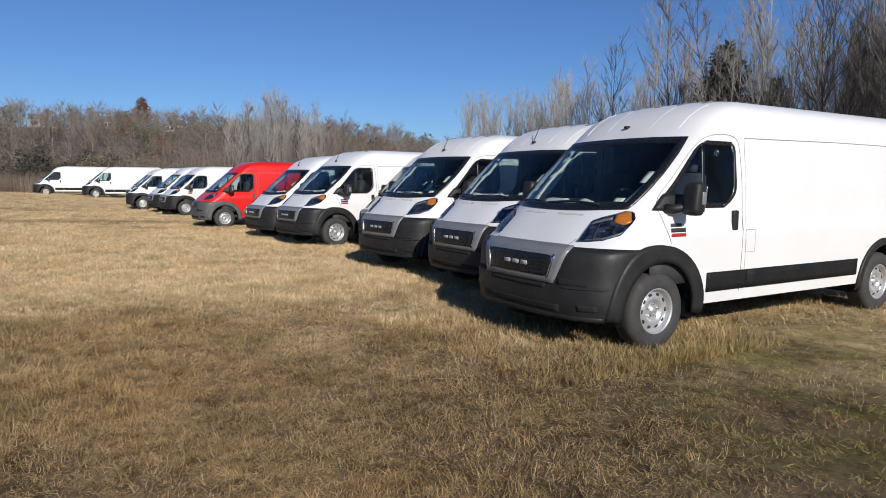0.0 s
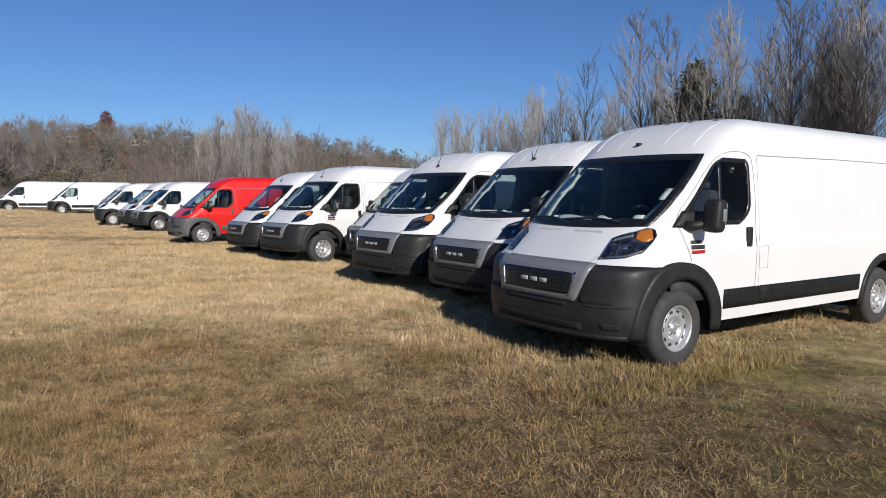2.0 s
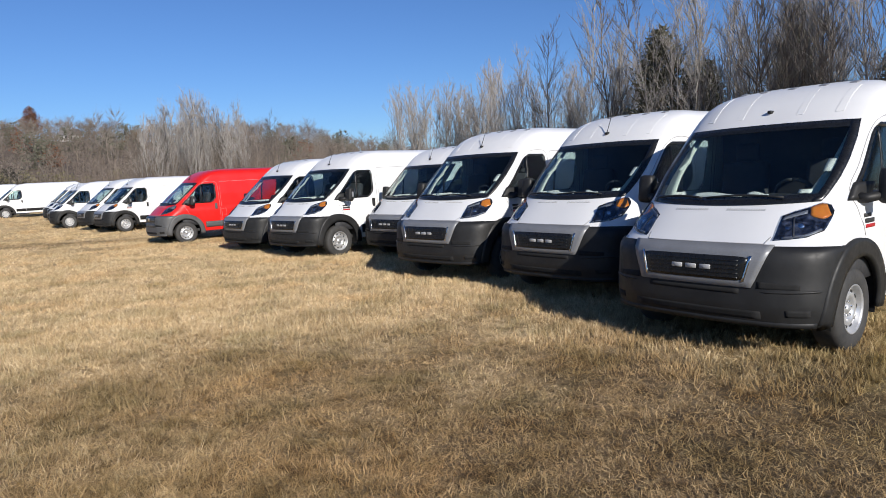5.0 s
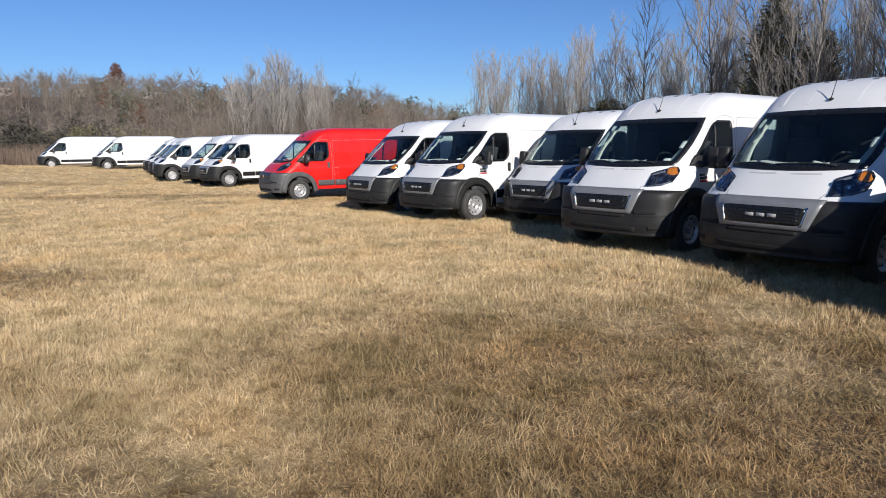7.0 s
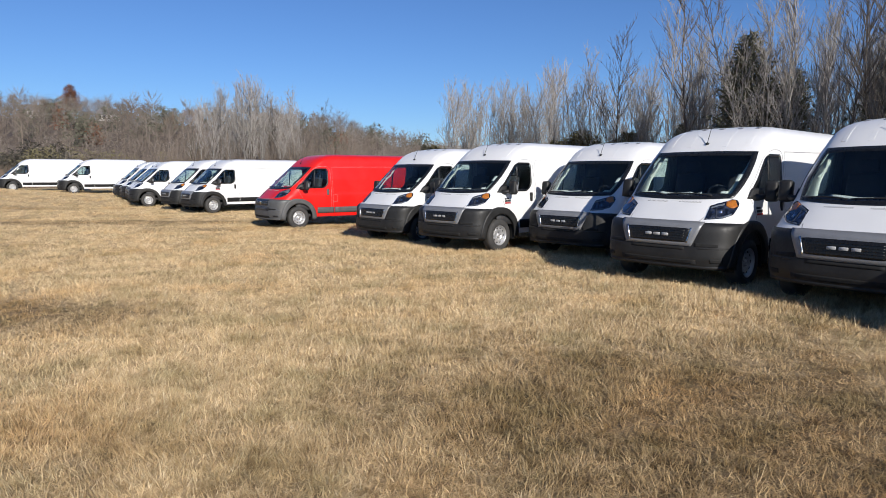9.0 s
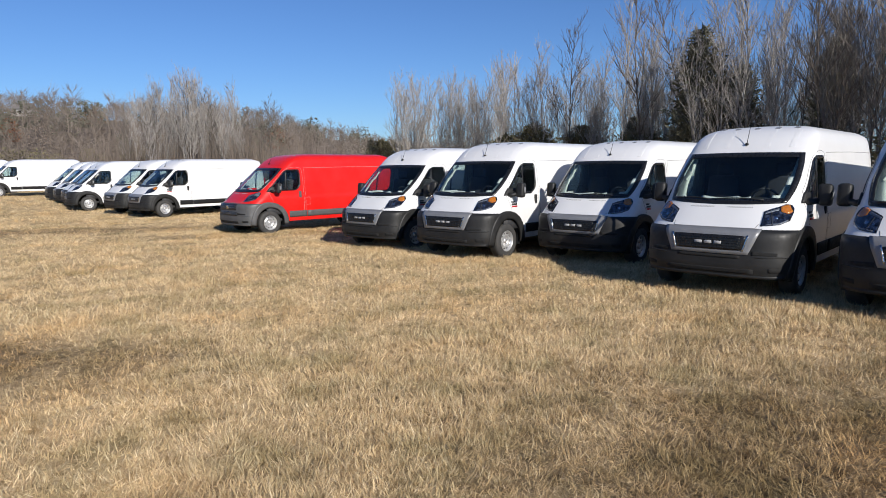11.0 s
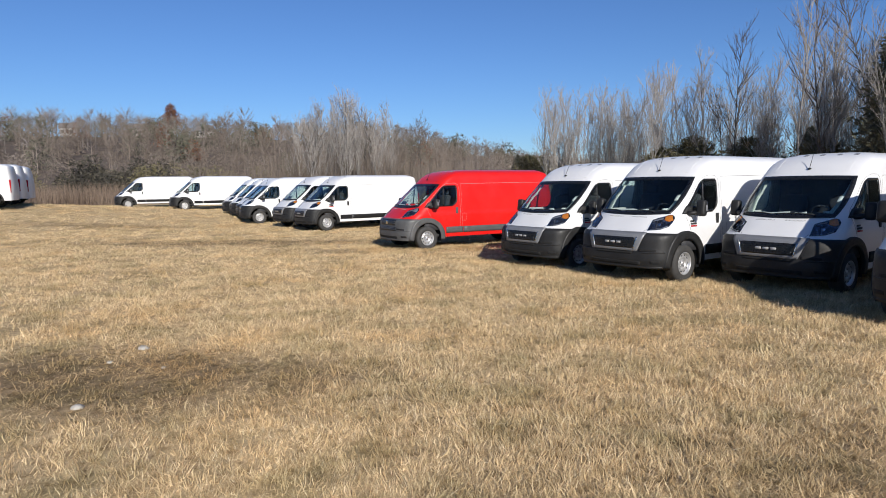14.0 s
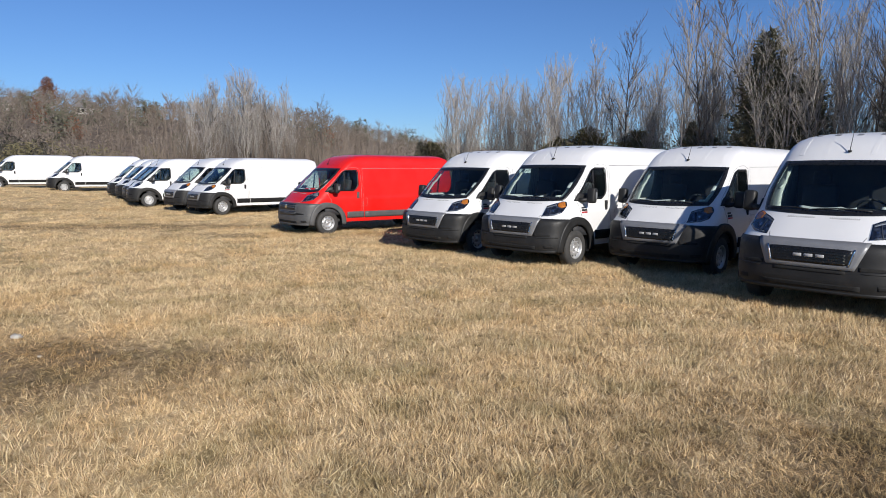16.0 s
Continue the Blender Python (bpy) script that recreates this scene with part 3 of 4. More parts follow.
        part("rear_lamp", rounded_box((0.1, 0.06, 0.75), (-4.92, s * 0.97, 1.2), 0.02), TAIL, van)
        # badge of plain shapes on the front door
        if fascia == "new":
            bd = part("badge", rounded_box((0.2, 0.006, 0.04), side(-0.215, 1.125, s) + Vector((0, s * 0.004, 0)), 0.002, None, 1), INK, van, "dark badge of plain bars")
            part("upper_bar", rounded_box((0.15, 0.006, 0.034), side(-0.19, 1.172, s) + Vector((0, s * 0.004, 0)), 0.002, None, 1), INK, bd)
            part("red_bar", rounded_box((0.2, 0.006, 0.032), side(-0.215, 1.08, s) + Vector((0, s * 0.004, 0)), 0.002, None, 1), RED_INK, bd)
    # bumper wraps from arch to arch
    def on_bumper(u, v):
        z = lerp(0.31, 0.96, v)
        end = angle_at_x(arch_front(z, 0.6) + 0.0, z)
        return outline(lerp(-end, end, u), z)
    part("bumper", patch(on_bumper, 48, 14, 0.02, 0.04), trim, van, "unpainted moulded bumper")
    part("lower_lip", patch(lambda u, v: outline(lerp(-1.15, 1.15, u), lerp(0.305, 0.35, v)), 30, 2, 0.026, 0.04), trim, van)
    for s in (1, -1):
        # near-black plates paint the shade inside recesses; the bumper isn't hollowed
        part("bumper_intake", patch(lambda u, v: front(s * lerp(0.565, 0.86, u), lerp(0.622, 0.682 - 0.02 * u, v)), 8, 3, 0.0225, 0.01), WELL_RECESS, van)
        part("fog_recess", patch(lambda u, v: front(s * lerp(0.77, 0.92, u), lerp(0.4, 0.455, v)), 6, 3, 0.0225, 0.01), WELL_RECESS, van)
        part("bumper_step", tube([outline(s * lerp(0.45, 1.25, k / 10), 0.598 + 0.012 * k / 10) * 1.0 + Vector((0.014, s * 0.01, 0)) for k in range(11)], [0.002] + [0.012] * 9 + [0.002], 6), trim, van)
    # flat plate too, its black standing for the shaded inside of the intake
    part("lower_intake", patch(lambda u, v: front(lerp(-0.6, 0.6, u), lerp(0.37, 0.44, v)), 16, 3, 0.0225, 0.01), WELL_RECESS, van)
    if fascia == "new":
        def panel(u, v):
            z = lerp(0.625, 0.962, v)
            h = lerp(0.525, 0.66, v)
            return front(lerp(-h, h, u), z)
        part("grille_surround", patch(panel, 24, 6, 0.034, 0.03), SILVER, van, "satin grey grille surround")
        def hole(u, v):
            z = lerp(0.677, 0.878, v)
            h = lerp(0.445, 0.495, v)
            c = 0.03 * (abs(2 * u - 1) ** 12)
            return front(lerp(-h, h, u), lerp(z, 0.778, c * 4))
        gr = part("grille", patch(hole, 24, 6, 0.039, 0.02), GRILLE, van, "black grille")
        for k in range(5):
            z = 0.7 + 0.036 * k
            part("grille_slat", patch(lambda u, v: front(lerp(-0.42, 0.42, u), z + 0.008 * v), 18, 1, 0.047, 0.01), GRILLE, gr)
        for s in (1, -1):
            part("grille_edge", patch(lambda u, v: front(s * (lerp(0.45, 0.503, v) + 0.018 * u), lerp(0.67, 0.885, v)), 1, 6, 0.043, 0.012), CHROME, gr)
        mark = bmesh.new()
        for k in (-1, 0, 1):
            rounded_box((0.012, 0.105, 0.042), front(0.135 * k, 0.785) + Vector((0.05, 0, 0)), 0.014, None, 1, mark)
        part("emblem", mark, LETTER, gr, "plain bright emblem")
        # slot given as a plate in the colour of its shaded inside
        part("lower_slot", patch(lambda u, v: front(lerp(-0.43, 0.43, u), lerp(0.57, 0.612, v)), 18, 2, 0.0225, 0.01), WELL_RECESS, van)
    else:
        for z0, z1, h in ((0.77, 0.93, 0.5), (0.6, 0.72, 0.56)):
            gr = part("grille", patch(lambda u, v: front(lerp(-h, h, u), lerp(z0, z1, v)), 20, 4, 0.028, 0.02), GRILLE, van, "black slatted grille")
            for k in range(2):
                z = lerp(z0, z1, (k + 1) / 3)
                part("grille_slat", patch(lambda u, v: front(lerp(-h, h, u) * 0.97, z + 0.016 * v), 18, 1, 0.04, 0.016), trim, gr)
        mark = rounded_box((0.02, 0.13, 0.11), front(0, 0.85) + Vector((0.04, 0, 0)), 0.03, None, 2)
        part("emblem", mark, CHROME, van, "plain bright emblem")
    # bonnet: shut lines, air slots, washer cowl
    bm = bmesh.new()
    tube([front(lerp(-0.56, 0.56, k / 16), 0.985 + 0.0 * k) for k in range(17)], 0.005, 4, bm)
    for s in (1, -1):
        tube([front(s * lerp(0.56, 0.585, k / 4), lerp(0.985, 1.04, k / 4)) for k in range(5)], 0.005, 4, bm)
        tube([front(s * lerp(0.61, 0.86, k / 10), lerp(1.1, 1.3, (k / 10) ** 0.7)) for k in range(11)], 0.004, 4, bm)
    part("bonnet_gap", bm, GAP_CREASE, van)
    for s in (1, -1):
        slots = bmesh.new()
        for k in range(16):
            y = s * (0.1 + 0.022 * k)
            p, q = front(y, 1.245), front(y + 0.004, 1.262)
            tube([p, q], 0.005, 4, slots)
        tagged(part("bonnet_vent", slots, GAP_CREASE, van), kind="stuff")
    # roof ribs and marker studs
    for y in (-0.64, -0.3, 0.3, 0.64):
        rib = patch(lambda u, v: front(y + (0.07 - 0.02 * v) * (u - 0.5), lerp(2.11, 2.38, v)), 2, 12, 0.003 if abs(y) > 0.5 else 0.0015, 0.012)
        part("roof_rib", rib, body, van, smooth=False)
    for y in (-0.56, -0.3, 0, 0.3, 0.56):
        stud = rounded_box((0.1, 0.08, 0.026), front(y, 2.41) + Vector((-0.05, 0, 0.004)), 0.01, Matrix.Rotation(0.25, 4, "Y"))
        part("roof_marker", stud, SILVER, van, "small clearance marker")
    a0 = front(0, 2.155)
    base = part("antenna", rounded_box((0.07, 0.045, 0.035), a0 + Vector((0.0, 0, 0.01)), 0.015), PLASTIC, van, "black antenna")
    if antenna:
        part("mast", tube([a0 + Vector((0.01, 0, 0.02)), a0 + Vector((-0.12, 0, 0.28))], [0.006, 0.004], 5), PLASTIC, base)
    # wipers
    for y0, y1 in ((0.55, -0.15), (-0.2, -0.72)):
        pts = [front(lerp(y0, y1, k / 8), 1.345 + 0.02 * math.sin(k / 8 * 3.1)) + Vector((0.03, 0, 0.012)) for k in range(9)]
        part("wiper", tube(pts, 0.011, 5), PLASTIC, van)
    # cabin
    part("floor_pan", rounded_box((5.2, 1.7, 0.1), (-2.15, 0, 0.42), 0.03), DARK, van)
    part("bulkhead", rounded_box((0.04, 1.8, 1.75), (-1.3, 0, 1.3), 0.015), TRIM, van)
    dash = rounded_box((0.46, 1.34, 0.3), (0.03, 0, 1.13), 0.08)
    rounded_box((0.3, 0.5, 0.16), (-0.06, 0.4, 1.29), 0.06, None, 2, dash)
    part("dashboard", dash, TRIM, van)
    wheel_ring = tube([(-0.2 + 0.08 * math.cos(a), 0.42 + 0.19 * math.sin(a), 1.33 + 0.17 * math.cos(a)) for a in [2 * math.pi * k / 20 for k in range(21)]], 0.017, 6)
    part("steering_wheel", wheel_ring, TRIM, van)
    for y in (0.45, -0.45):
        seat(van, y)
    part("headliner", rounded_box((0.6, 1.4, 0.03), (-1.02, 0, 2.05), 0.01), TRIM, van)
    for s in (1, -1):
        pil = patch(lambda u, v: front(s * (screen_half(lerp(1.33, 2.0, v)) - 0.2 + 0.12 * v + (0.22 - 0.12 * v) * u), lerp(1.33, 2.0, v)), 3, 12, -0.075, 0.02)
        grip = tube([front(s * 0.8, 1.62) + Vector((-0.09, -s * 0.03, 0)), front(s * 0.8, 1.7) + Vector((-0.13, -s * 0.06, 0)), front(s * 0.8, 1.86) + Vector((-0.1, -s * 0.03, 0))], 0.02, 6, pil)
        part("pillar_trim", grip, PILLAR, van, "pale pillar trim with grip")
        part("door_card", patch(lambda u, v: side(lerp(0.1, -1.1, u), lerp(0.6, 1.3, v), s), 6, 4, -0.04, 0.03), TRIM, van)
    return van


def dash_papers(van_pose, seed):
    """Loose sales papers behind the windscreen, and a price sheet stuck inside it."""
    rnd = random.Random(seed)
    made = []
    for k in range(2):
        y0, w, z0 = (-0.42, 0.52, 1.372) if k == 0 else (0.14 + 0.06 * rnd.random(), 0.2, 1.375)
        y0 += rnd.uniform(-0.06, 0.06)
        made.append(patch(lambda u, v: front(y0 + w * u, z0 + 0.012 * math.sin(u * 5 + seed) + 0.045 * v), 10, 2, -0.035, 0.002))
    y0 = 0.735
    bm = patch(lambda u, v: front(y0 + 0.105 * u, lerp(1.57, 1.68, v)), 3, 3, -0.004, 0.002)
    made.append(bm)
    made.append(patch(lambda u, v: front(0.62 + 0.1 * u, lerp(1.39, 1.425, v)), 3, 2, -0.004, 0.002))
    for bm, (nm, lb) in zip(made, (("paper_sheet", "loose white paper on the dashboard"), ("paper_sheet", "loose white paper on the dashboard"), ("price_sheet", "white price sheet inside the windscreen"), ("sticker", "small white sticker inside the windscreen"))):
        ob = part(nm, bm, PAPER, None)
        tagged(ob, lb, "paper", "papers in the vans")
        ob.matrix_world = van_pose


# ---- ground ----
ALONG = Vector((-0.5, 0.866))
DROP = table([(0, -0.06), (5, -0.065), (8, -0.07), (12, -0.11), (16.4, -0.15), (20, -0.2), (25.7, -0.26), (36, -0.275), (44.4, -0.27), (52, -0.14), (62.3, 0.03), (70, 0.08), (90, 0.2)])
HILL = table([(-80, 22.0), (-34, 24.0), (-23, 26.0), (-14, 24.0), (-8, 23.5), (-4, 21.5), (0, 17.5), (6, 11.0), (12, 6.0), (25, 3.0), (80, 2.0)])


def ground_z(x, y):
    z = DROP(x * ALONG.x + y * ALONG.y)
    dx, dy = x + 6.0, y - 3.0
    r = math.hypot(dx, dy)
    if r > 100 and dy > -0.3 * r:
        t = min((r - 100) / 270, 1)
        z += HILL(math.degrees(math.atan2(dx, dy))) * t * t * (3 - 2 * t)
    z += 0.85 * math.exp(-((x + 37) ** 2 + (y - 43) ** 2) / 84.5)
    return z + 0.03 * math.sin(x * 0.51 + math.sin(y * 0.3)) * math.sin(y * 0.43 + 1)


def make_ground():
    radii = [0.0] + [0.6 * 1.075 ** k for k in range(112)]
    radii = [r for r in radii if r < 1500] + [1500.0]
    count = 120
    verts, faces = [(-4.0, 4.0, ground_z(-4, 4))], []
    for r in radii[1:]:
        for k in range(count):
            a = 2 * math.pi * k / count
            x, y = -4 + r * math.sin(a), 4 + r * math.cos(a)
            verts.append((x, y, ground_z(x, y)))
    for k in range(count):
        faces.append((0, 1 + (k + 1) % count, 1 + k))
    for i in range(len(radii) - 2):
        p, q = 1 + i * count, 1 + (i + 1) * count
        for k in range(count):
            m = (k + 1) % count
            faces.append((p + k, p + m, q + m, q + k))
    g = finish("ground", verts, faces, GROUND, smooth=True)
    tagged(g, "field of matted dry straw-coloured grass with worn brown patches", "ground", kind="structure")
    g.data.materials.append(WOODFLOOR)
    for p in g.data.polygons:
        c = p.center
        if math.hypot(c.x + 6, c.y - 3) > 92:
            p.material_index = 1


make_ground()


# ---- vans ----
def stand(x, y, z, yaw):
    return pose(x, y, z, 0, 0, yaw)


VANS = [
    ("first", 1.53, 6.93, -0.067, -149.3),
    ("new", 0.91, 9.68, -0.065, -147.4),
    ("new", -0.42, 12.01, -0.080, -143.3),
    ("new", -0.90, 15.77, -0.165, -142.6),
    ("new", -3.25, 17.12, -0.145, -141.4),
    ("new", -4.79, 19.56, -0.211, -143.1),
    ("red", -8.45, 24.78, -0.258, -148.5),
    ("new", -13.44, 33.68, -0.276, -143.2),
    ("new", -15.04, 35.86, -0.261, -142.1),
    ("old", -18.05, 39.56, -0.280, -155.2),
    ("old", -19.12, 42.21, -0.275, -152.0),
    ("old", -20.39, 44.73, -0.260, -152.0),
    ("old", -21.74, 47.25, -0.220, -151.0),
    ("old", -27.17, 51.47, 0.000, -151.0),
    ("old", -32.94, 54.66, 0.060, -150.1),
    ("old", -37.50, 39.70, 0.68, -156.3),
    ("old", -38.60, 42.10, 0.74, -156.0),
    ("old", -39.65, 44.50, 0.70, -157.0),
]
white_new = cargo_van(WHITE, "white high-roof cargo van with black bumper and satin grille surround", "new")
white_old = cargo_van(WHITE, "white high-roof cargo van with older slatted black grille", "old")
red_old = cargo_van(RED, "red high-roof cargo van with grey bumper and slatted grille", "old", GREY_PLASTIC)
first_van = cargo_van(WHITE, "white high-roof cargo van with a number chalked on its door glass", "new", antenna=False)
kinds = {"first": first_van, "new": white_new, "old": white_old, "red": red_old}
used = set()
for i, (kind, x, y, z, yaw) in enumerate(VANS):
    m = stand(x, y, z, yaw)
    if kind in used:
        copy_thing(kinds[kind], m)
    else:
        kinds[kind].matrix_basis = m
        used.add(kind)
    if i < 9:
        dash_papers(m, i)


# ---- writing on the first van's door glass ----
def text_mark(body, size, material, m, name, label):
    cu = bpy.data.curves.new(name, "FONT")
    cu.body, cu.size, cu.extrude, cu.resolution_u, cu.shear, cu.offset = body, size, 0.0006, 3, 0.25, -0.004
    tmp = bpy.data.objects.new("tmp", cu)
    scene.collection.objects.link(tmp)
    me = bpy.data.meshes.new_from_object(tmp.evaluated_get(bpy.context.evaluated_depsgraph_get()))
    bpy.data.objects.remove(tmp)
    me.materials.append(material)
    ob = tagged(new(name, me), label, "marking")
    ob.matrix_world = m
    return ob


_, vx, vy, vz, vyaw = VANS[0]
p = side(-0.72, 1.83) + Vector((0, 0.012, 0))
text_mark("30", 0.1, CHALK, stand(vx, vy, vz, vyaw) @ Matrix.Translation(p) @ pose(0, 0, 0, 83, 0, 180), "lot_number", "white handwritten number on the door glass")


# ---- bare trees ----
def grow(seed, height, spread=1.0, stems=1, lean=0.1, sides=(5, 4, 3, 3), branches=(15, 5, 4), thin=0.0095):
    """Tapered limbs as rings of points. Returns trunk and crown as (verts, faces)."""
    rnd = random.Random(seed)
    trunk, crown = ([], []), ([], [])

    def limb(out, start, way, length, r0, r1, n, k, droop):
        pts = [start]
        d = way.normalized()
        for i in range(n):
            b = 0.04 if n > 6 else 0.09
            d = (d + Vector((rnd.gauss(0, b), rnd.gauss(0, b), rnd.gauss(0, 0.06) + droop))).normalized()
            pts.append(pts[-1] + d * length / n)
        vs, fs = out
        for i, p in enumerate(pts):
            q = (pts[min(i + 1, n)] - pts[max(i - 1, 0)]).normalized()
            a = q.cross(Vector((0.31, 0.17, 0.11) if abs(q.z) > 0.9 else (0, 0, 1))).normalized()
            b = q.cross(a)
            r = lerp(r0, r1, i / n)
            base = len(vs)
            for j in range(k):
                t = 2 * math.pi * j / k
                vs.append(p + r * (math.cos(t) * a + math.sin(t) * b))
            if i:
                for j in range(k):
                    fs.append((base - k + j, base - k + (j + 1) % k, base + (j + 1) % k, base + j))
        return pts

    def around(pts, f):
        f *= len(pts) - 1
        i = min(int(f), len(pts) - 2)
        return pts[i].lerp(pts[i + 1], f - i), (pts[i + 1] - pts[i]).normalized()

    for st in range(stems):
        h = height * (1 if st == 0 else rnd.uniform(0.6, 0.95))
        up = Vector((rnd.gauss(0, lean), rnd.gauss(0, lean), 1))
        main = limb(trunk, Vector((rnd.gauss(0, 0.15) * st, rnd.gauss(0, 0.15) * st, -0.1)), up, h, 0.0045 * h + 0.008, 0.01, 9, sides[0], 0.02)
        for b1 in range(branches[0] if stems == 1 else branches[0] * 2 // 3):
            f = rnd.uniform(0.22, 0.98)
            p, d = around(main, f)
            a = rnd.uniform(0, 2 * math.pi)
            out = Vector((math.cos(a), math.sin(a), 0)) * spread
            l1 = h * rnd.uniform(0.15, 0.33) * (1.2 - 0.7 * f)
            one = limb(trunk if b1 < 4 else crown, p, d * 1.0 + out * rnd.uniform(0.45, 1.0), l1, 0.002 * h + 0.006, 0.009, 3, sides[1], 0.05)
            for b2 in range(branches[1]):
                p2, d2 = around(one, rnd.uniform(0.25, 1.0))
                w2 = d2 + Vector((rnd.gauss(0, 0.5), rnd.gauss(0, 0.5), rnd.uniform(0.1, 0.7)))
                l2 = l1 * rnd.uniform(0.3, 0.6)
                two = limb(crown, p2, w2, l2, max(0.0075, thin), thin * 0.8, 2, sides[2], 0.05)
                for b3 in range(branches[2]):
                    p3, d3 = around(two, rnd.uniform(0.2, 1.0))
                    w3 = d3 + Vector((rnd.gauss(0, 0.55), rnd.gauss(0, 0.55), rnd.uniform(0.0, 0.6)))
                    tip = p3 + w3.normalized() * l2 * rnd.uniform(0.4, 0.85)
                    wide = w3.cross(Vector((rnd.gauss(0, 1), rnd.gauss(0, 1), rnd.gauss(0, 1)))).normalized() * thin * 1.3
                    base = len(crown[0])
                    crown[0].extend((p3 - wide, p3 + wide, tip))
                    crown[1].append((base, base + 1, base + 2))
    return trunk, crown


def tree_thing(seed, height, label, bark, twig, **kw):
    t, c = grow(seed, height, **kw)
    ob = tagged(new("bare_tree"), label, "tree", "trees along the field's edge")
    finish("trunk", *t, bark, ob, smooth=True)
    finish("crown", *c, twig, ob)
    return ob


PALE = "leafless pale-barked tree with fine upright twigs"
GAUNT = "leafless dark tree with crooked limbs"
stock = [tree_thing(11 + k, 12.0, PALE, BARK, TWIG, spread=0.6, stems=1 + k % 3, lean=0.05, branches=(24, 5, 3)) for k in range(5)]
stock += [tree_thing(31 + k, 12.0, GAUNT, DARK_BARK, DARK_BARK, spread=0.9, stems=1, lean=0.06, branches=(22, 5, 4)) for k in range(3)]
placed = set()


def plant(k, x, y, size, turn):
    m = pose(x, y, ground_z(x, y) - 0.05, 0, 0, turn)
    if k in placed:
        ob = copy_thing(stock[k], m)
    else:
        ob = stock[k]
        ob.matrix_basis = m
        placed.add(k)
    ob.scale = (size * 0.95, size * 0.95, size)


EDGE = [(5.0, 84.0), (12.0, 60.0), (16.0, 48.0), (17.6, 40.0), (20.0, 30.0), (24.0, 17.0), (29.0, 0.0)]


def on_edge(f):
    f *= len(EDGE) - 1
    i = min(int(f), len(EDGE) - 2)
    a, b = Vector(EDGE[i]), Vector(EDGE[i + 1])
    p = a.lerp(b, f - i)
    d = (b - a).normalized()
    return p, Vector((-d.y, d.x))


rnd = random.Random(5)
for k in range(200):
    f = rnd.random() ** 0.85
    p, out = on_edge(f)
    p = p + out * (rnd.random() ** 1.5) * 15 * (1 if out.x > 0 else -1)
    dark = rnd.random() < (0.08 if f < 0.45 else 0.38)
    size = rnd.uniform(0.72, 1.08) * (0.98 if f < 0.2 else 0.88 if f < 0.42 else 1.02)
    plant(5 + k % 3 if dark else k % 5, p.x, p.y, size, rnd.uniform(0, 360))
for x, y, size, kk in ((16.3, 46.6, 1.3, 5), (13.6, 53.5, 1.05, 6), (14.6, 45.5, 1.12, 0), (19.0, 43.5, 1.2, 7), (17.2, 38.6, 1.0, 1), (16.4, 39.6, 0.9, 2), (18.6, 38.0, 1.05, 3), (19.4, 37.2, 0.95, 4), (17.8, 37.4, 0.85, 0), (20.4, 36.0, 1.0, 6)):
    plant(kk, x, y, size, 40 * kk)
for k in range(27):
    az, far = radians(rnd.uniform(6.4, 15.0)), rnd.uniform(70, 84)
    plant(k % 5, -6.6 + far * math.sin(az), 3.2 + far * math.cos(az), rnd.uniform(0.84, 1.06) * far / 82, rnd.uniform(0, 360))
for k in range(10):
    az, far = radians(rnd.uniform(14.5, 24.0)), rnd.uniform(56, 66)
    plant(k % 5, -6.6 + far * math.sin(az), 3.2 + far * math.cos(az), rnd.uniform(0.72, 0.98), rnd.uniform(0, 360))
for k in range(46):
    a = rnd.gauss(0, 1)
    x, y = -19.0 + 4.2 * a, 75 + rnd.uniform(-3, 9)
    plant(k % 8 if k % 3 else k % 5, x, y, (1.04 - 0.15 * abs(a)) * rnd.uniform(0.72, 1.0), rnd.uniform(0, 360))


# ---- evergreens: trunk and a crown of needle sprays ----
def needle_crown(seed, height, width, count, spray=0.3):
    g = np.random.default_rng(seed)
    h = g.beta(1.2, 1.5, count)
    ang = g.uniform(0, 2 * np.pi, count)
    lobes = 0.75 + 0.25 * np.sin(ang * 3 + h * 25 + seed) + 0.28 * g.standard_normal(count)
    r = width * (1 - h) ** 0.5 * np.minimum(1, 0.45 + 2 * h) * lobes * np.sqrt(g.uniform(0.15, 1, count))
    base = np.stack([r * np.cos(ang), r * np.sin(ang), (0.08 + 0.92 * h) * height], 1)
    d = np.stack([np.cos(ang), np.sin(ang), g.uniform(-0.2, 0.9, count)], 1) + 0.5 * g.standard_normal((count, 3))
    d /= np.linalg.norm(d, axis=1)[:, None]
    s = np.cross(d, g.standard_normal((count, 3)))
    s /= np.linalg.norm(s, axis=1)[:, None]
    ln = spray * g.uniform(0.6, 1.5, count)[:, None]
    v = np.stack([base - s * ln * 0.22, base + s * ln * 0.22, base + d * ln], 1).reshape(-1, 3)
    return v


def tri_object(name, v, material, parent=None):
    n = len(v) // 3
    me = bpy.data.meshes.new(name)
    me.vertices.add(3 * n)
    me.vertices.foreach_set("co", np.ascontiguousarray(v, dtype=np.float32).ravel())
    me.loops.add(3 * n)
    me.loops.foreach_set("vertex_index", np.arange(3 * n, dtype=np.int32))
    me.polygons.add(n)
    me.polygons.foreach_set("loop_start", np.arange(0, 3 * n, 3, dtype=np.int32))
    me.materials.append(material)
    me.update(calc_edges=True)
    ob = new(name, me)
    if parent:
        ob.parent = parent
    return ob


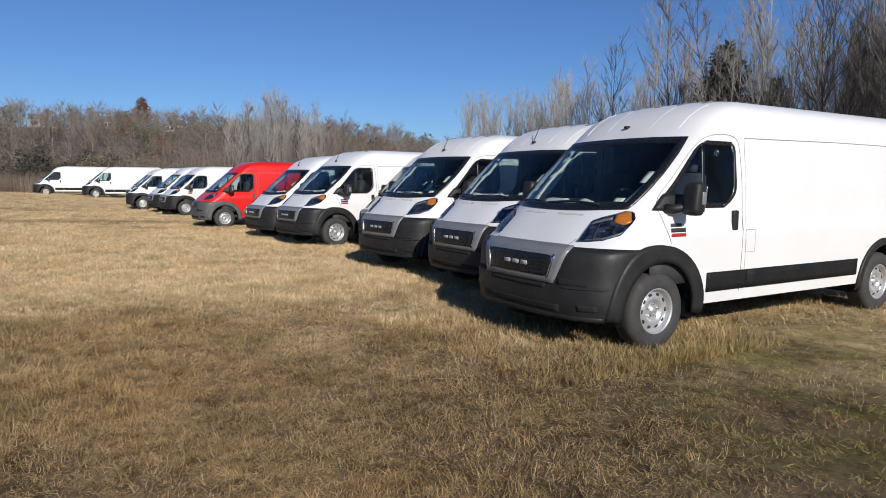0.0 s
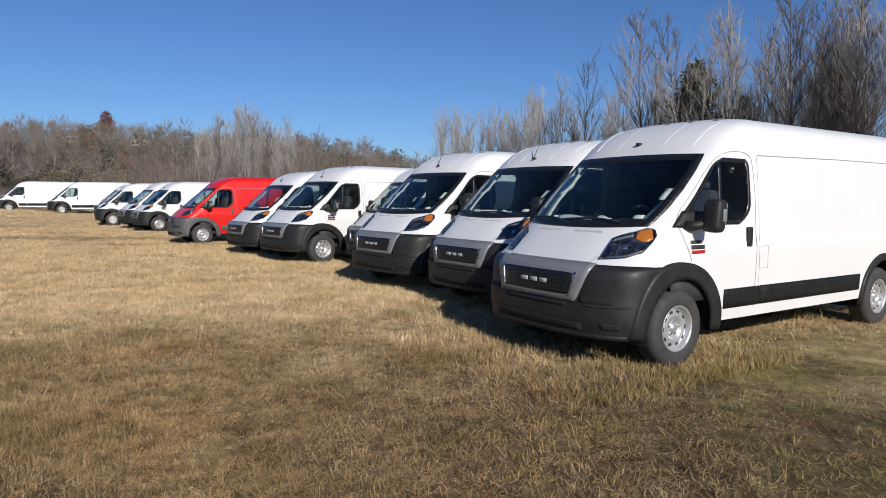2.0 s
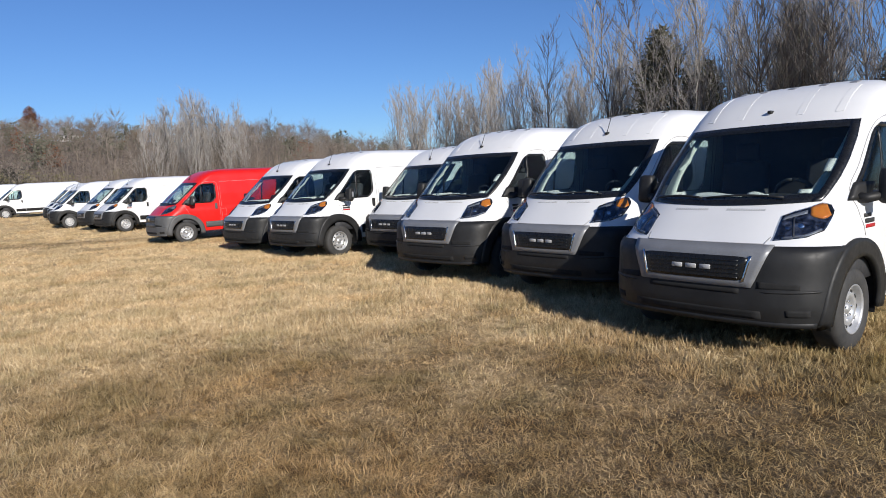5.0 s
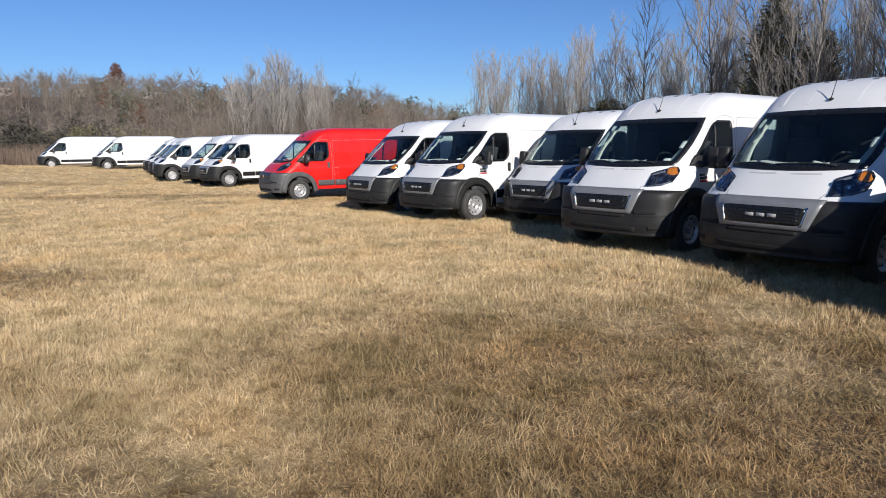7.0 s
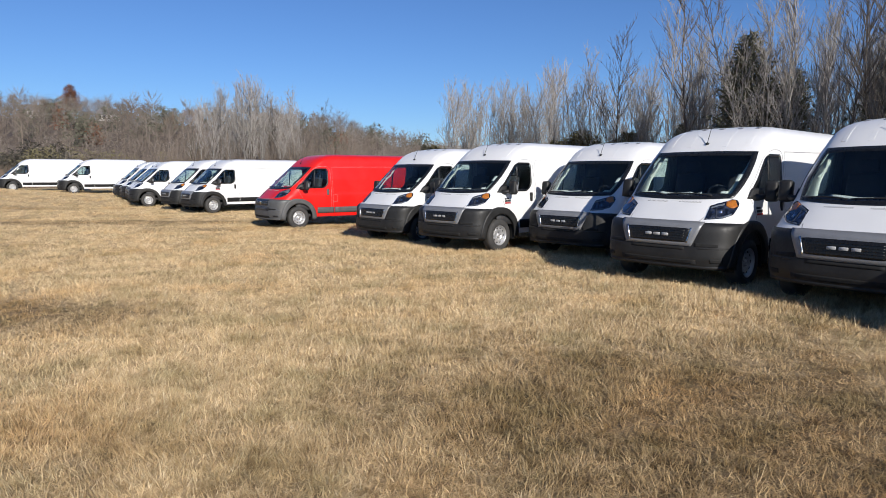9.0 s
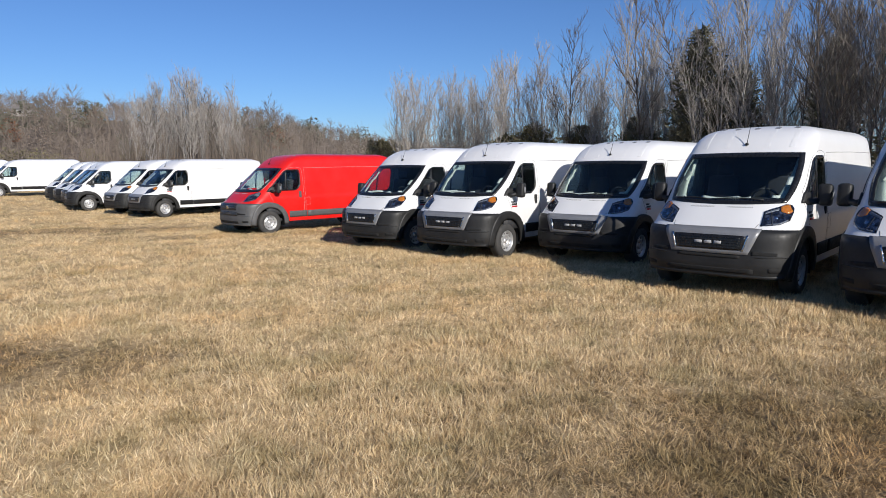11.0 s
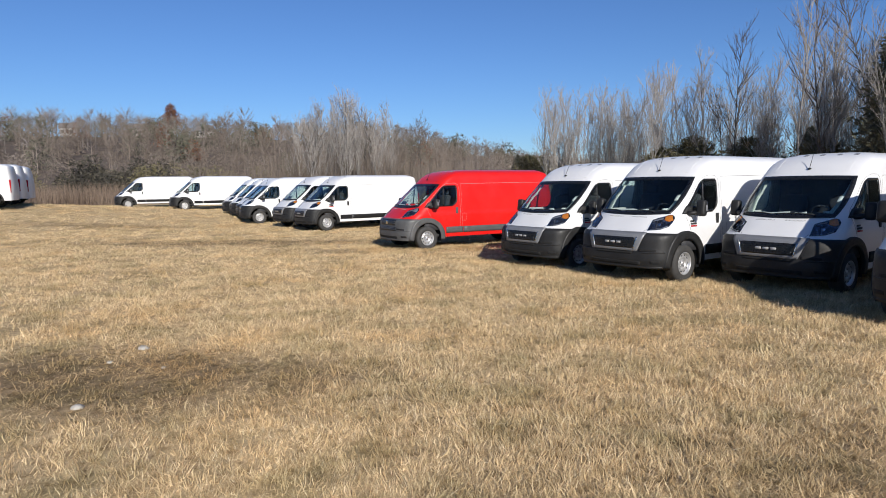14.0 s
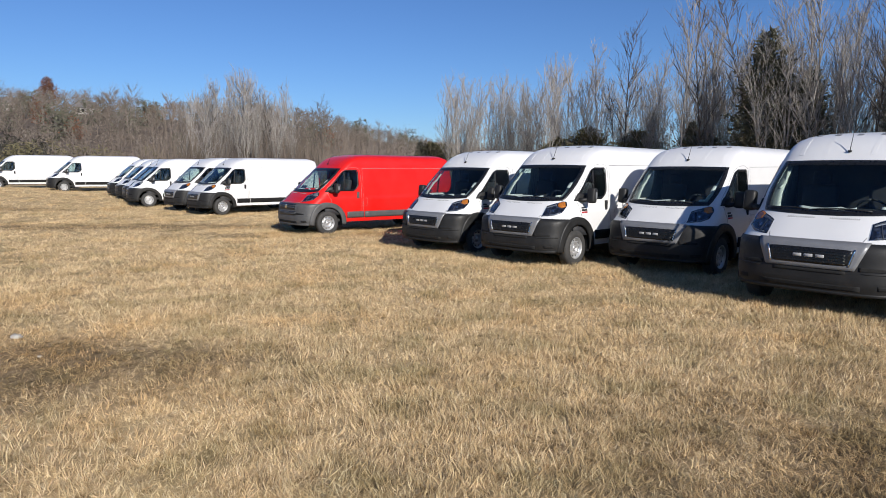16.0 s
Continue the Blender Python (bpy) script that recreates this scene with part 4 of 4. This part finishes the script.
def evergreen(seed, height, width, count, mat, label, spray):
    ob = tagged(new("evergreen_tree"), label, "tree", "evergreens in the tree line")
    part("trunk", tube([(0, 0, -0.1), (0.05, 0, height * 0.5), (0, 0.05, height * 0.96)], [0.02 * height, 0.012 * height, 0.01], 6), DARK_BARK, ob)
    tri_object("crown", needle_crown(seed, height, width, count, spray), mat, ob)
    return ob


cedar = evergreen(3, 9.6, 2.3, 8000, NEEDLE, "dark green ragged cedar among bare trees", 0.27)
shrub = evergreen(4, 4.0, 2.6, 5000, OLIVE, "low olive-brown evergreen shrub", 0.26)
firsts = {id(cedar), id(shrub)}
for src, x, y, s in ((cedar, 17.5, 41.3, 1.1), (cedar, 21.3, 42.5, 0.9), (cedar, 24.5, 38.0, 1.0), (cedar, 27.0, 32.0, 1.0), (cedar, 29.0, 25.0, 0.95),
                     (cedar, 18.0, 51.0, 0.6), (cedar, 22.0, 46.0, 0.85), (shrub, 15.0, 54.0, 1.3), (shrub, 12.4, 58.5, 1.4), (shrub, 10.6, 60.5, 1.2), (shrub, 16.8, 47.5, 1.2), (shrub, 1.5, 82.0, 1.2), (cedar, 0.4, 84.0, 0.52),
                     (shrub, 11.0, 66.0, 0.9), (shrub, 19.5, 36.0, 1.0), (shrub, 21.5, 29.0, 1.1), (shrub, 3.5, 85.0, 1.2)):
    m = pose(x, y, ground_z(x, y), 0, 0, x * 57)
    if id(src) in firsts:
        src.matrix_basis = m
        firsts.discard(id(src))
        ob = src
    else:
        ob = copy_thing(src, m)
    ob.scale = (s, s, s)


# ---- undergrowth, weeds and the wooded hill ----
def zs_at(x, y):
    """ground_z for arrays."""
    return np.array([ground_z(a, b) for a, b in zip(x, y)])


def stalks(g, x, y, low, high, width, lean=0.18):
    n = len(x)
    z = zs_at(x, y)
    base = np.stack([x, y, z - 0.05], 1)
    h = g.uniform(low, high, n)[:, None]
    d = np.concatenate([lean * g.standard_normal((n, 2)), np.ones((n, 1))], 1)
    a = g.uniform(0, np.pi, n)
    s = np.stack([np.cos(a), np.sin(a), np.zeros(n)], 1) * (width * g.uniform(0.6, 1.5, n))[:, None]
    return np.stack([base - s, base + s, base + d * h], 1).reshape(-1, 3)


g = np.random.default_rng(8)
az = np.radians(g.uniform(-75, 12, 42000))
r = 68 + 30 * g.random(42000) ** 1.4
wx, wy = -6 + r * np.sin(az), 3 + r * np.cos(az)
weeds = tri_object("dead_weeds", stalks(g, wx, wy, 0.5, 2.3, 0.026), WEED)
tagged(weeds, "belt of tall brown dead weeds at the field's far edge", "weeds", kind="stuff")
n = 10000
f = g.random(n)
off = g.random(n) ** 0.8 * 20 + 0.5
ex, ey = np.empty(n), np.empty(n)
for i in range(n):
    p, out = on_edge(f[i])
    p = p + out * off[i] * (1 if out.x > 0 else -1)
    ex[i], ey[i] = p
under = tri_object("undergrowth", stalks(g, ex, ey, 0.8, 4.5, 0.014, 0.14), TWIG)
tagged(under, "tangle of thin leafless saplings under the trees", "undergrowth", kind="stuff")
n = 8000
cx, cy = -18 + 7 * g.standard_normal(n), 72 + 12 * g.random(n)
sap = tri_object("saplings", stalks(g, cx, cy, 1.5, 6.8, 0.02, 0.1), FAR_TWIG)
tagged(sap, "thicket of pale leafless saplings", "saplings", kind="stuff")


def far_tree(seed, twigs, dome=False):
    """A leafless tree for the distance: every limb one slim blade. 12 m tall; dome: a wide round crown."""
    g = np.random.default_rng(seed)
    rows = []
    trunk = np.array([[0, 0, 0], [0.3, 0.2, 6], [0.1 * g.standard_normal(), 0, 11.5]])

    def blade(p, q, w):
        s = np.cross(q - p, g.standard_normal(3))
        s *= w / np.linalg.norm(s)
        rows.append([p - s, p + s, q])

    blade(trunk[0], trunk[2], 0.2)
    blade(trunk[0], trunk[2], 0.2)
    for k in range(13):
        f = g.uniform(0.2, 0.95)
        p = trunk[0] * (1 - f) + trunk[2] * f
        a = g.uniform(0, 6.28)
        ln = 5.2 * (1.15 - f) * g.uniform(0.7, 1.2)
        if dome:
            f = 0.3 + 0.65 * f
            p = trunk[2] * f
            ln = 4.6 * math.sin(2.6 * (1.08 - f)) * g.uniform(0.8, 1.15)
        q = p + np.array([np.cos(a) * 0.75, np.sin(a) * 0.75, g.uniform(0.5, 1.0)]) * ln
        blade(p, q, 0.09)
        for j in range(twigs // 13):
            p2 = p + (q - p) * g.uniform(0.25, 1.0)
            d = (q - p) / ln + 0.6 * g.standard_normal(3) + np.array([0, 0, 0.35])
            blade(p2, p2 + d * g.uniform(0.7, 1.9), 0.05)
    return np.array(rows)


def forest(name, seeds, spots, material, label, small=False, dome=False):
    """Many far trees in one mesh, from a few grown shapes."""
    shapes = [far_tree(sd, 70 if small else 180 if dome else 105, dome) for sd in seeds]
    out = []
    for x, y, s, k, a in spots:
        v = shapes[int(k) % len(shapes)]
        c, d = math.cos(a) * s, math.sin(a) * s
        w = np.stack([v[..., 0] * c - v[..., 1] * d + x, v[..., 0] * d + v[..., 1] * c + y, v[..., 2] * s + ground_z(x, y)], -1)
        out.append(w.reshape(-1, 3))
    ob = tri_object(name, np.concatenate(out), material)
    return tagged(ob, label, "woods", kind="stuff")


def spots_in(g, n, a0, a1, r0, r1, s0, s1):
    a = np.radians(g.uniform(a0, a1, n))
    r = np.sqrt(g.uniform(r0 * r0, r1 * r1, n))
    return np.stack([-6 + r * np.sin(a), 3 + r * np.cos(a), g.uniform(s0, s1, n), g.integers(0, 9, n), g.uniform(0, 6.28, n)], 1)


forest("hill_woods", (51, 52, 53, 54), spots_in(g, 800, -62, -2, 170, 350, 0.45, 0.8), FAR_TWIG, "brown-grey leafless woods covering the hillside")
forest("slope_woods", (63, 64), spots_in(g, 520, -4, 28, 170, 385, 0.4, 0.62), FAR_TWIG, "low brown leafless woods where the hill falls away")
forest("grey_woods", (55, 58, 59), spots_in(g, 170, -62, 4, 200, 345, 0.4, 0.75), GREY_TWIG, "pale grey leafless trees standing on the hillside", dome=True)
forest("ridge_woods", (56, 57, 60), spots_in(g, 150, -62, -3, 348, 390, 0.6, 1.2), GREY_TWIG, "round-crowned leafless trees along the ridge line", dome=True)
forest("foot_woods", (61, 62), spots_in(g, 330, -70, 30, 98, 190, 0.3, 0.6), FAR_TWIG, "leafless scrub at the foot of the hill", True)


def clumps(name, g, n, a0, a1, r0, r1, size, material, label, count=170):
    out = []
    for x, y, s, k, a in spots_in(g, n, a0, a1, r0, r1, size * 0.6, size * 1.5):
        v = needle_crown(int(k) + 70, 1.6 * s, s, count, 0.13 * s)
        out.append(v + np.array([x, y, ground_z(x, y) - 0.2 * s]))
    return tagged(tri_object(name, np.concatenate(out), material), label, "shrubs", kind="stuff")


clumps("hill_scrub", g, 1100, -62, 26, 110, 385, 2.7, FAR_TWIG, "brown-grey brush between the hillside trees", 260)
clumps("olive_scrub", g, 100, -62, -4, 98, 140, 2.3, OLIVE, "olive evergreen brush at the foot of the hill", 420)
clumps("hill_cedars", g, 75, -55, 5, 170, 392, 4.6, NEEDLE, "scattered dark evergreens on the hillside", 420)
clumps("ridge_cedars", g, 16, -34, -10, 352, 386, 5.0, NEEDLE, "dark evergreens among the trees on the ridge", 420)
clumps("rust_oaks", g, 26, -50, 0, 200, 390, 4.0, RUST_LEAF, "oaks that keep rust-brown leaves on the hillside", 420)


def red_oak(x, y, s):
    ob = tagged(new("oak_tree"), "oak with rust-brown leaves on the hilltop", "tree")
    part("trunk", tube([(0, 0, -0.5), (0, 0, 5 * s), (0.2, 0, 9 * s)], [0.4 * s, 0.25 * s, 0.05], 6), DARK_BARK, ob)
    tri_object("crown", needle_crown(91, 11 * s, 4.6 * s, 1600, 0.9) + np.array([0, 0, 1.5]), RUST_LEAF, ob)
    ob.matrix_basis = pose(x, y, ground_z(x, y))


clumps("dark_thicket", g, 22, -32.5, -24, 104, 122, 3.0, DULL, "dark grey thicket at the foot of the hill", 500)


red_oak(-6 + 330 * math.sin(radians(-23.6)), 3 + 330 * math.cos(radians(-23.6)), 1.15)


# ---- houses on the hill ----
def house(az, r, wide, deep, tall, turn, lift):
    x, y = -6 + r * math.sin(radians(az)), 3 + r * math.cos(radians(az))
    h = tagged(new("house"), "pale sided house with a dark gabled roof on the hill", "house", "houses on the hill")
    part("wall", rounded_box((wide, deep, tall), (0, 0, tall / 2), 0.05, None, 1), SIDING, h, smooth=False)
    bm = bmesh.new()
    w, d, t = wide / 2 + 0.5, deep / 2 + 0.5, tall
    rows = [[bm.verts.new((sx * w, sy * d, t + k)) for sy in (-1, 1)] for sx in (-1, 1) for k in (0.0,)]
    top = [bm.verts.new((sx * w, 0, t + 2.6)) for sx in (-1, 1)]
    bm.faces.new((rows[0][0], rows[1][0], top[1], top[0]))
    bm.faces.new((rows[1][1], rows[0][1], top[0], top[1]))
    bm.faces.new((rows[0][0], top[0], rows[0][1]))
    bm.faces.new((rows[1][0], rows[1][1], top[1]))
    bm.faces.new((rows[0][0], rows[0][1], rows[1][1], rows[1][0]))
    part("roof", bm, SHINGLE, h, smooth=False)
    for k in (-1, 0, 1):
        part("window", rounded_box((1.1, 0.12, 1.4), (k * wide * 0.3, -deep / 2 - 0.02, tall * 0.55), 0.03, None, 1), GRILLE, h, smooth=False)
    h.matrix_basis = pose(x, y, ground_z(x, y) + lift, 0, 0, turn)


house(-25.8, 330, 6, 5, 2.8, 10, 0.0)
house(-21.1, 310, 7, 5, 2.6, -14, 0.0)
house(-30.8, 350, 6, 5, 3.4, 20, 0.5)


# ---- stones in the worn patch ----
def stone(x, y, s, seed):
    bm = bmesh.new()
    bmesh.ops.create_icosphere(bm, subdivisions=2, radius=s)
    for v in bm.verts:
        v.co *= 1 + 0.35 * noise.noise(v.co * 3 / s + Vector((seed, 0, 0)))
        v.co.z *= 0.5
    ob = part("stone", bm, STONE, None)
    tagged(ob, "small pale stone lying in the worn grass", "stone", "stones in the grass")
    ob.location = (x, y, ground_z(x, y) + s * 0.2)


for k, (x, y, s) in enumerate(((-10.4, 9.33, 0.055), (-10.8, 11.4, 0.065), (-10.9, 10.8, 0.04), (-10.2, 10.6, 0.025))):
    stone(x, y, s, k * 3.7)


# ---- dry grass: tufts of flattened blades, thickest near the walk ----
def bare_at(x, y):
    """How worn the turf is, for arrays."""
    out = np.zeros_like(x)
    for (cx, cy), (rx, ry), b in WORN:
        out = np.maximum(out, b * np.clip((1.15 - np.hypot((x - cx) / rx, (y - cy) / ry)) / 0.3, 0, 1))
    return out


def dry_grass(tufts, blades, seed):
    g = np.random.default_rng(seed)
    u = g.random(tufts)
    wx, wy = -8.0 * u + 0.5, 3.9 * u
    d = 2.2 * (62 / 2.2) ** g.random(tufts)
    a = np.radians(g.uniform(-44, 44, tufts))
    x, y = wx + d * np.sin(a), wy + d * np.cos(a)
    n = tufts
    z = zs_at(x, y)
    bare = bare_at(x, y)
    tall = g.gamma(3.0, 0.33, n) * (1 - 0.3 * bare)
    tall *= 0.8 + 0.35 * np.sin(x * 1.8 + 1.3 * np.sin(y * 1.5)) * np.sin(y * 1.7)
    lie = g.uniform(0, 2 * np.pi, n)
    flat = np.where(g.random(n) < 0.25 + 0.5 * bare, 0.35, 1.0)
    x, y, z, d, tall, lie, flat = (np.repeat(q, blades) for q in (x, y, z, d, tall, lie, flat))
    m = len(x)
    spread = 0.035 * (1 + d / 9)
    bx, by = x + spread * g.standard_normal(m), y + spread * g.standard_normal(m)
    ln = (0.024 + 0.036 * tall * np.sqrt(flat)) * g.uniform(0.6, 1.5, m) * (1 + d / 80)
    up = g.uniform(0.12, 1.3, m) * flat
    az = lie + 0.9 * g.standard_normal(m)
    dirs = np.stack([np.cos(az) * np.cos(up), np.sin(az) * np.cos(up), np.sin(up)], 1)
    t = g.uniform(0, np.pi, m)
    w = (0.0015 * (1 + d / 6))[:, None]
    s = np.stack([np.cos(t), np.sin(t), 0.3 * g.standard_normal(m)], 1) * w
    base = np.stack([bx, by, z + 0.002 + 0.01 * g.random(m)], 1)
    return np.stack([base - s, base + s, base + dirs * ln[:, None]], 1).reshape(-1, 3)


def wheel_tufts(per_van, seed):
    """Longer grass left standing before the vans' noses and round their wheels."""
    g = np.random.default_rng(seed)
    out = []
    for _, x0, y0, z0, yaw in VANS[:7]:
        tx, ty = 1.9 - 3.3 * g.beta(1.6, 1.2, per_van), 1.45 * np.sin(g.uniform(-1.57, 1.57, per_van))
        c, d = math.cos(radians(yaw)), math.sin(radians(yaw))
        x, y = np.repeat(x0 + c * tx - d * ty, 12), np.repeat(y0 + d * tx + c * ty, 12)
        n = len(x)
        x, y = x + 0.03 * g.standard_normal(n), y + 0.03 * g.standard_normal(n)
        az, up = g.uniform(0, 2 * np.pi, n), g.uniform(0.5, 1.4, n)
        ln = g.uniform(0.05, 0.13, n)[:, None]
        t = g.uniform(0, np.pi, n)
        s = np.stack([np.cos(t), np.sin(t), np.zeros(n)], 1) * 0.0042
        base = np.stack([x, y, zs_at(x, y)], 1)
        way = np.stack([np.cos(az) * np.cos(up), np.sin(az) * np.cos(up), np.sin(up)], 1)
        out.append(np.stack([base - s, base + s, base + way * ln], 1).reshape(-1, 3))
    return np.concatenate(out)


longer = tri_object("long_grass", wheel_tufts(1500, 33), BLADE)
tagged(longer, "longer dry grass standing round the parked wheels", "grass", kind="stuff")
grass = tri_object("dry_grass", dry_grass(88000, 15, 21), BLADE)
tagged(grass, "matted straw-coloured winter grass with brown and green blades", "grass", kind="stuff")
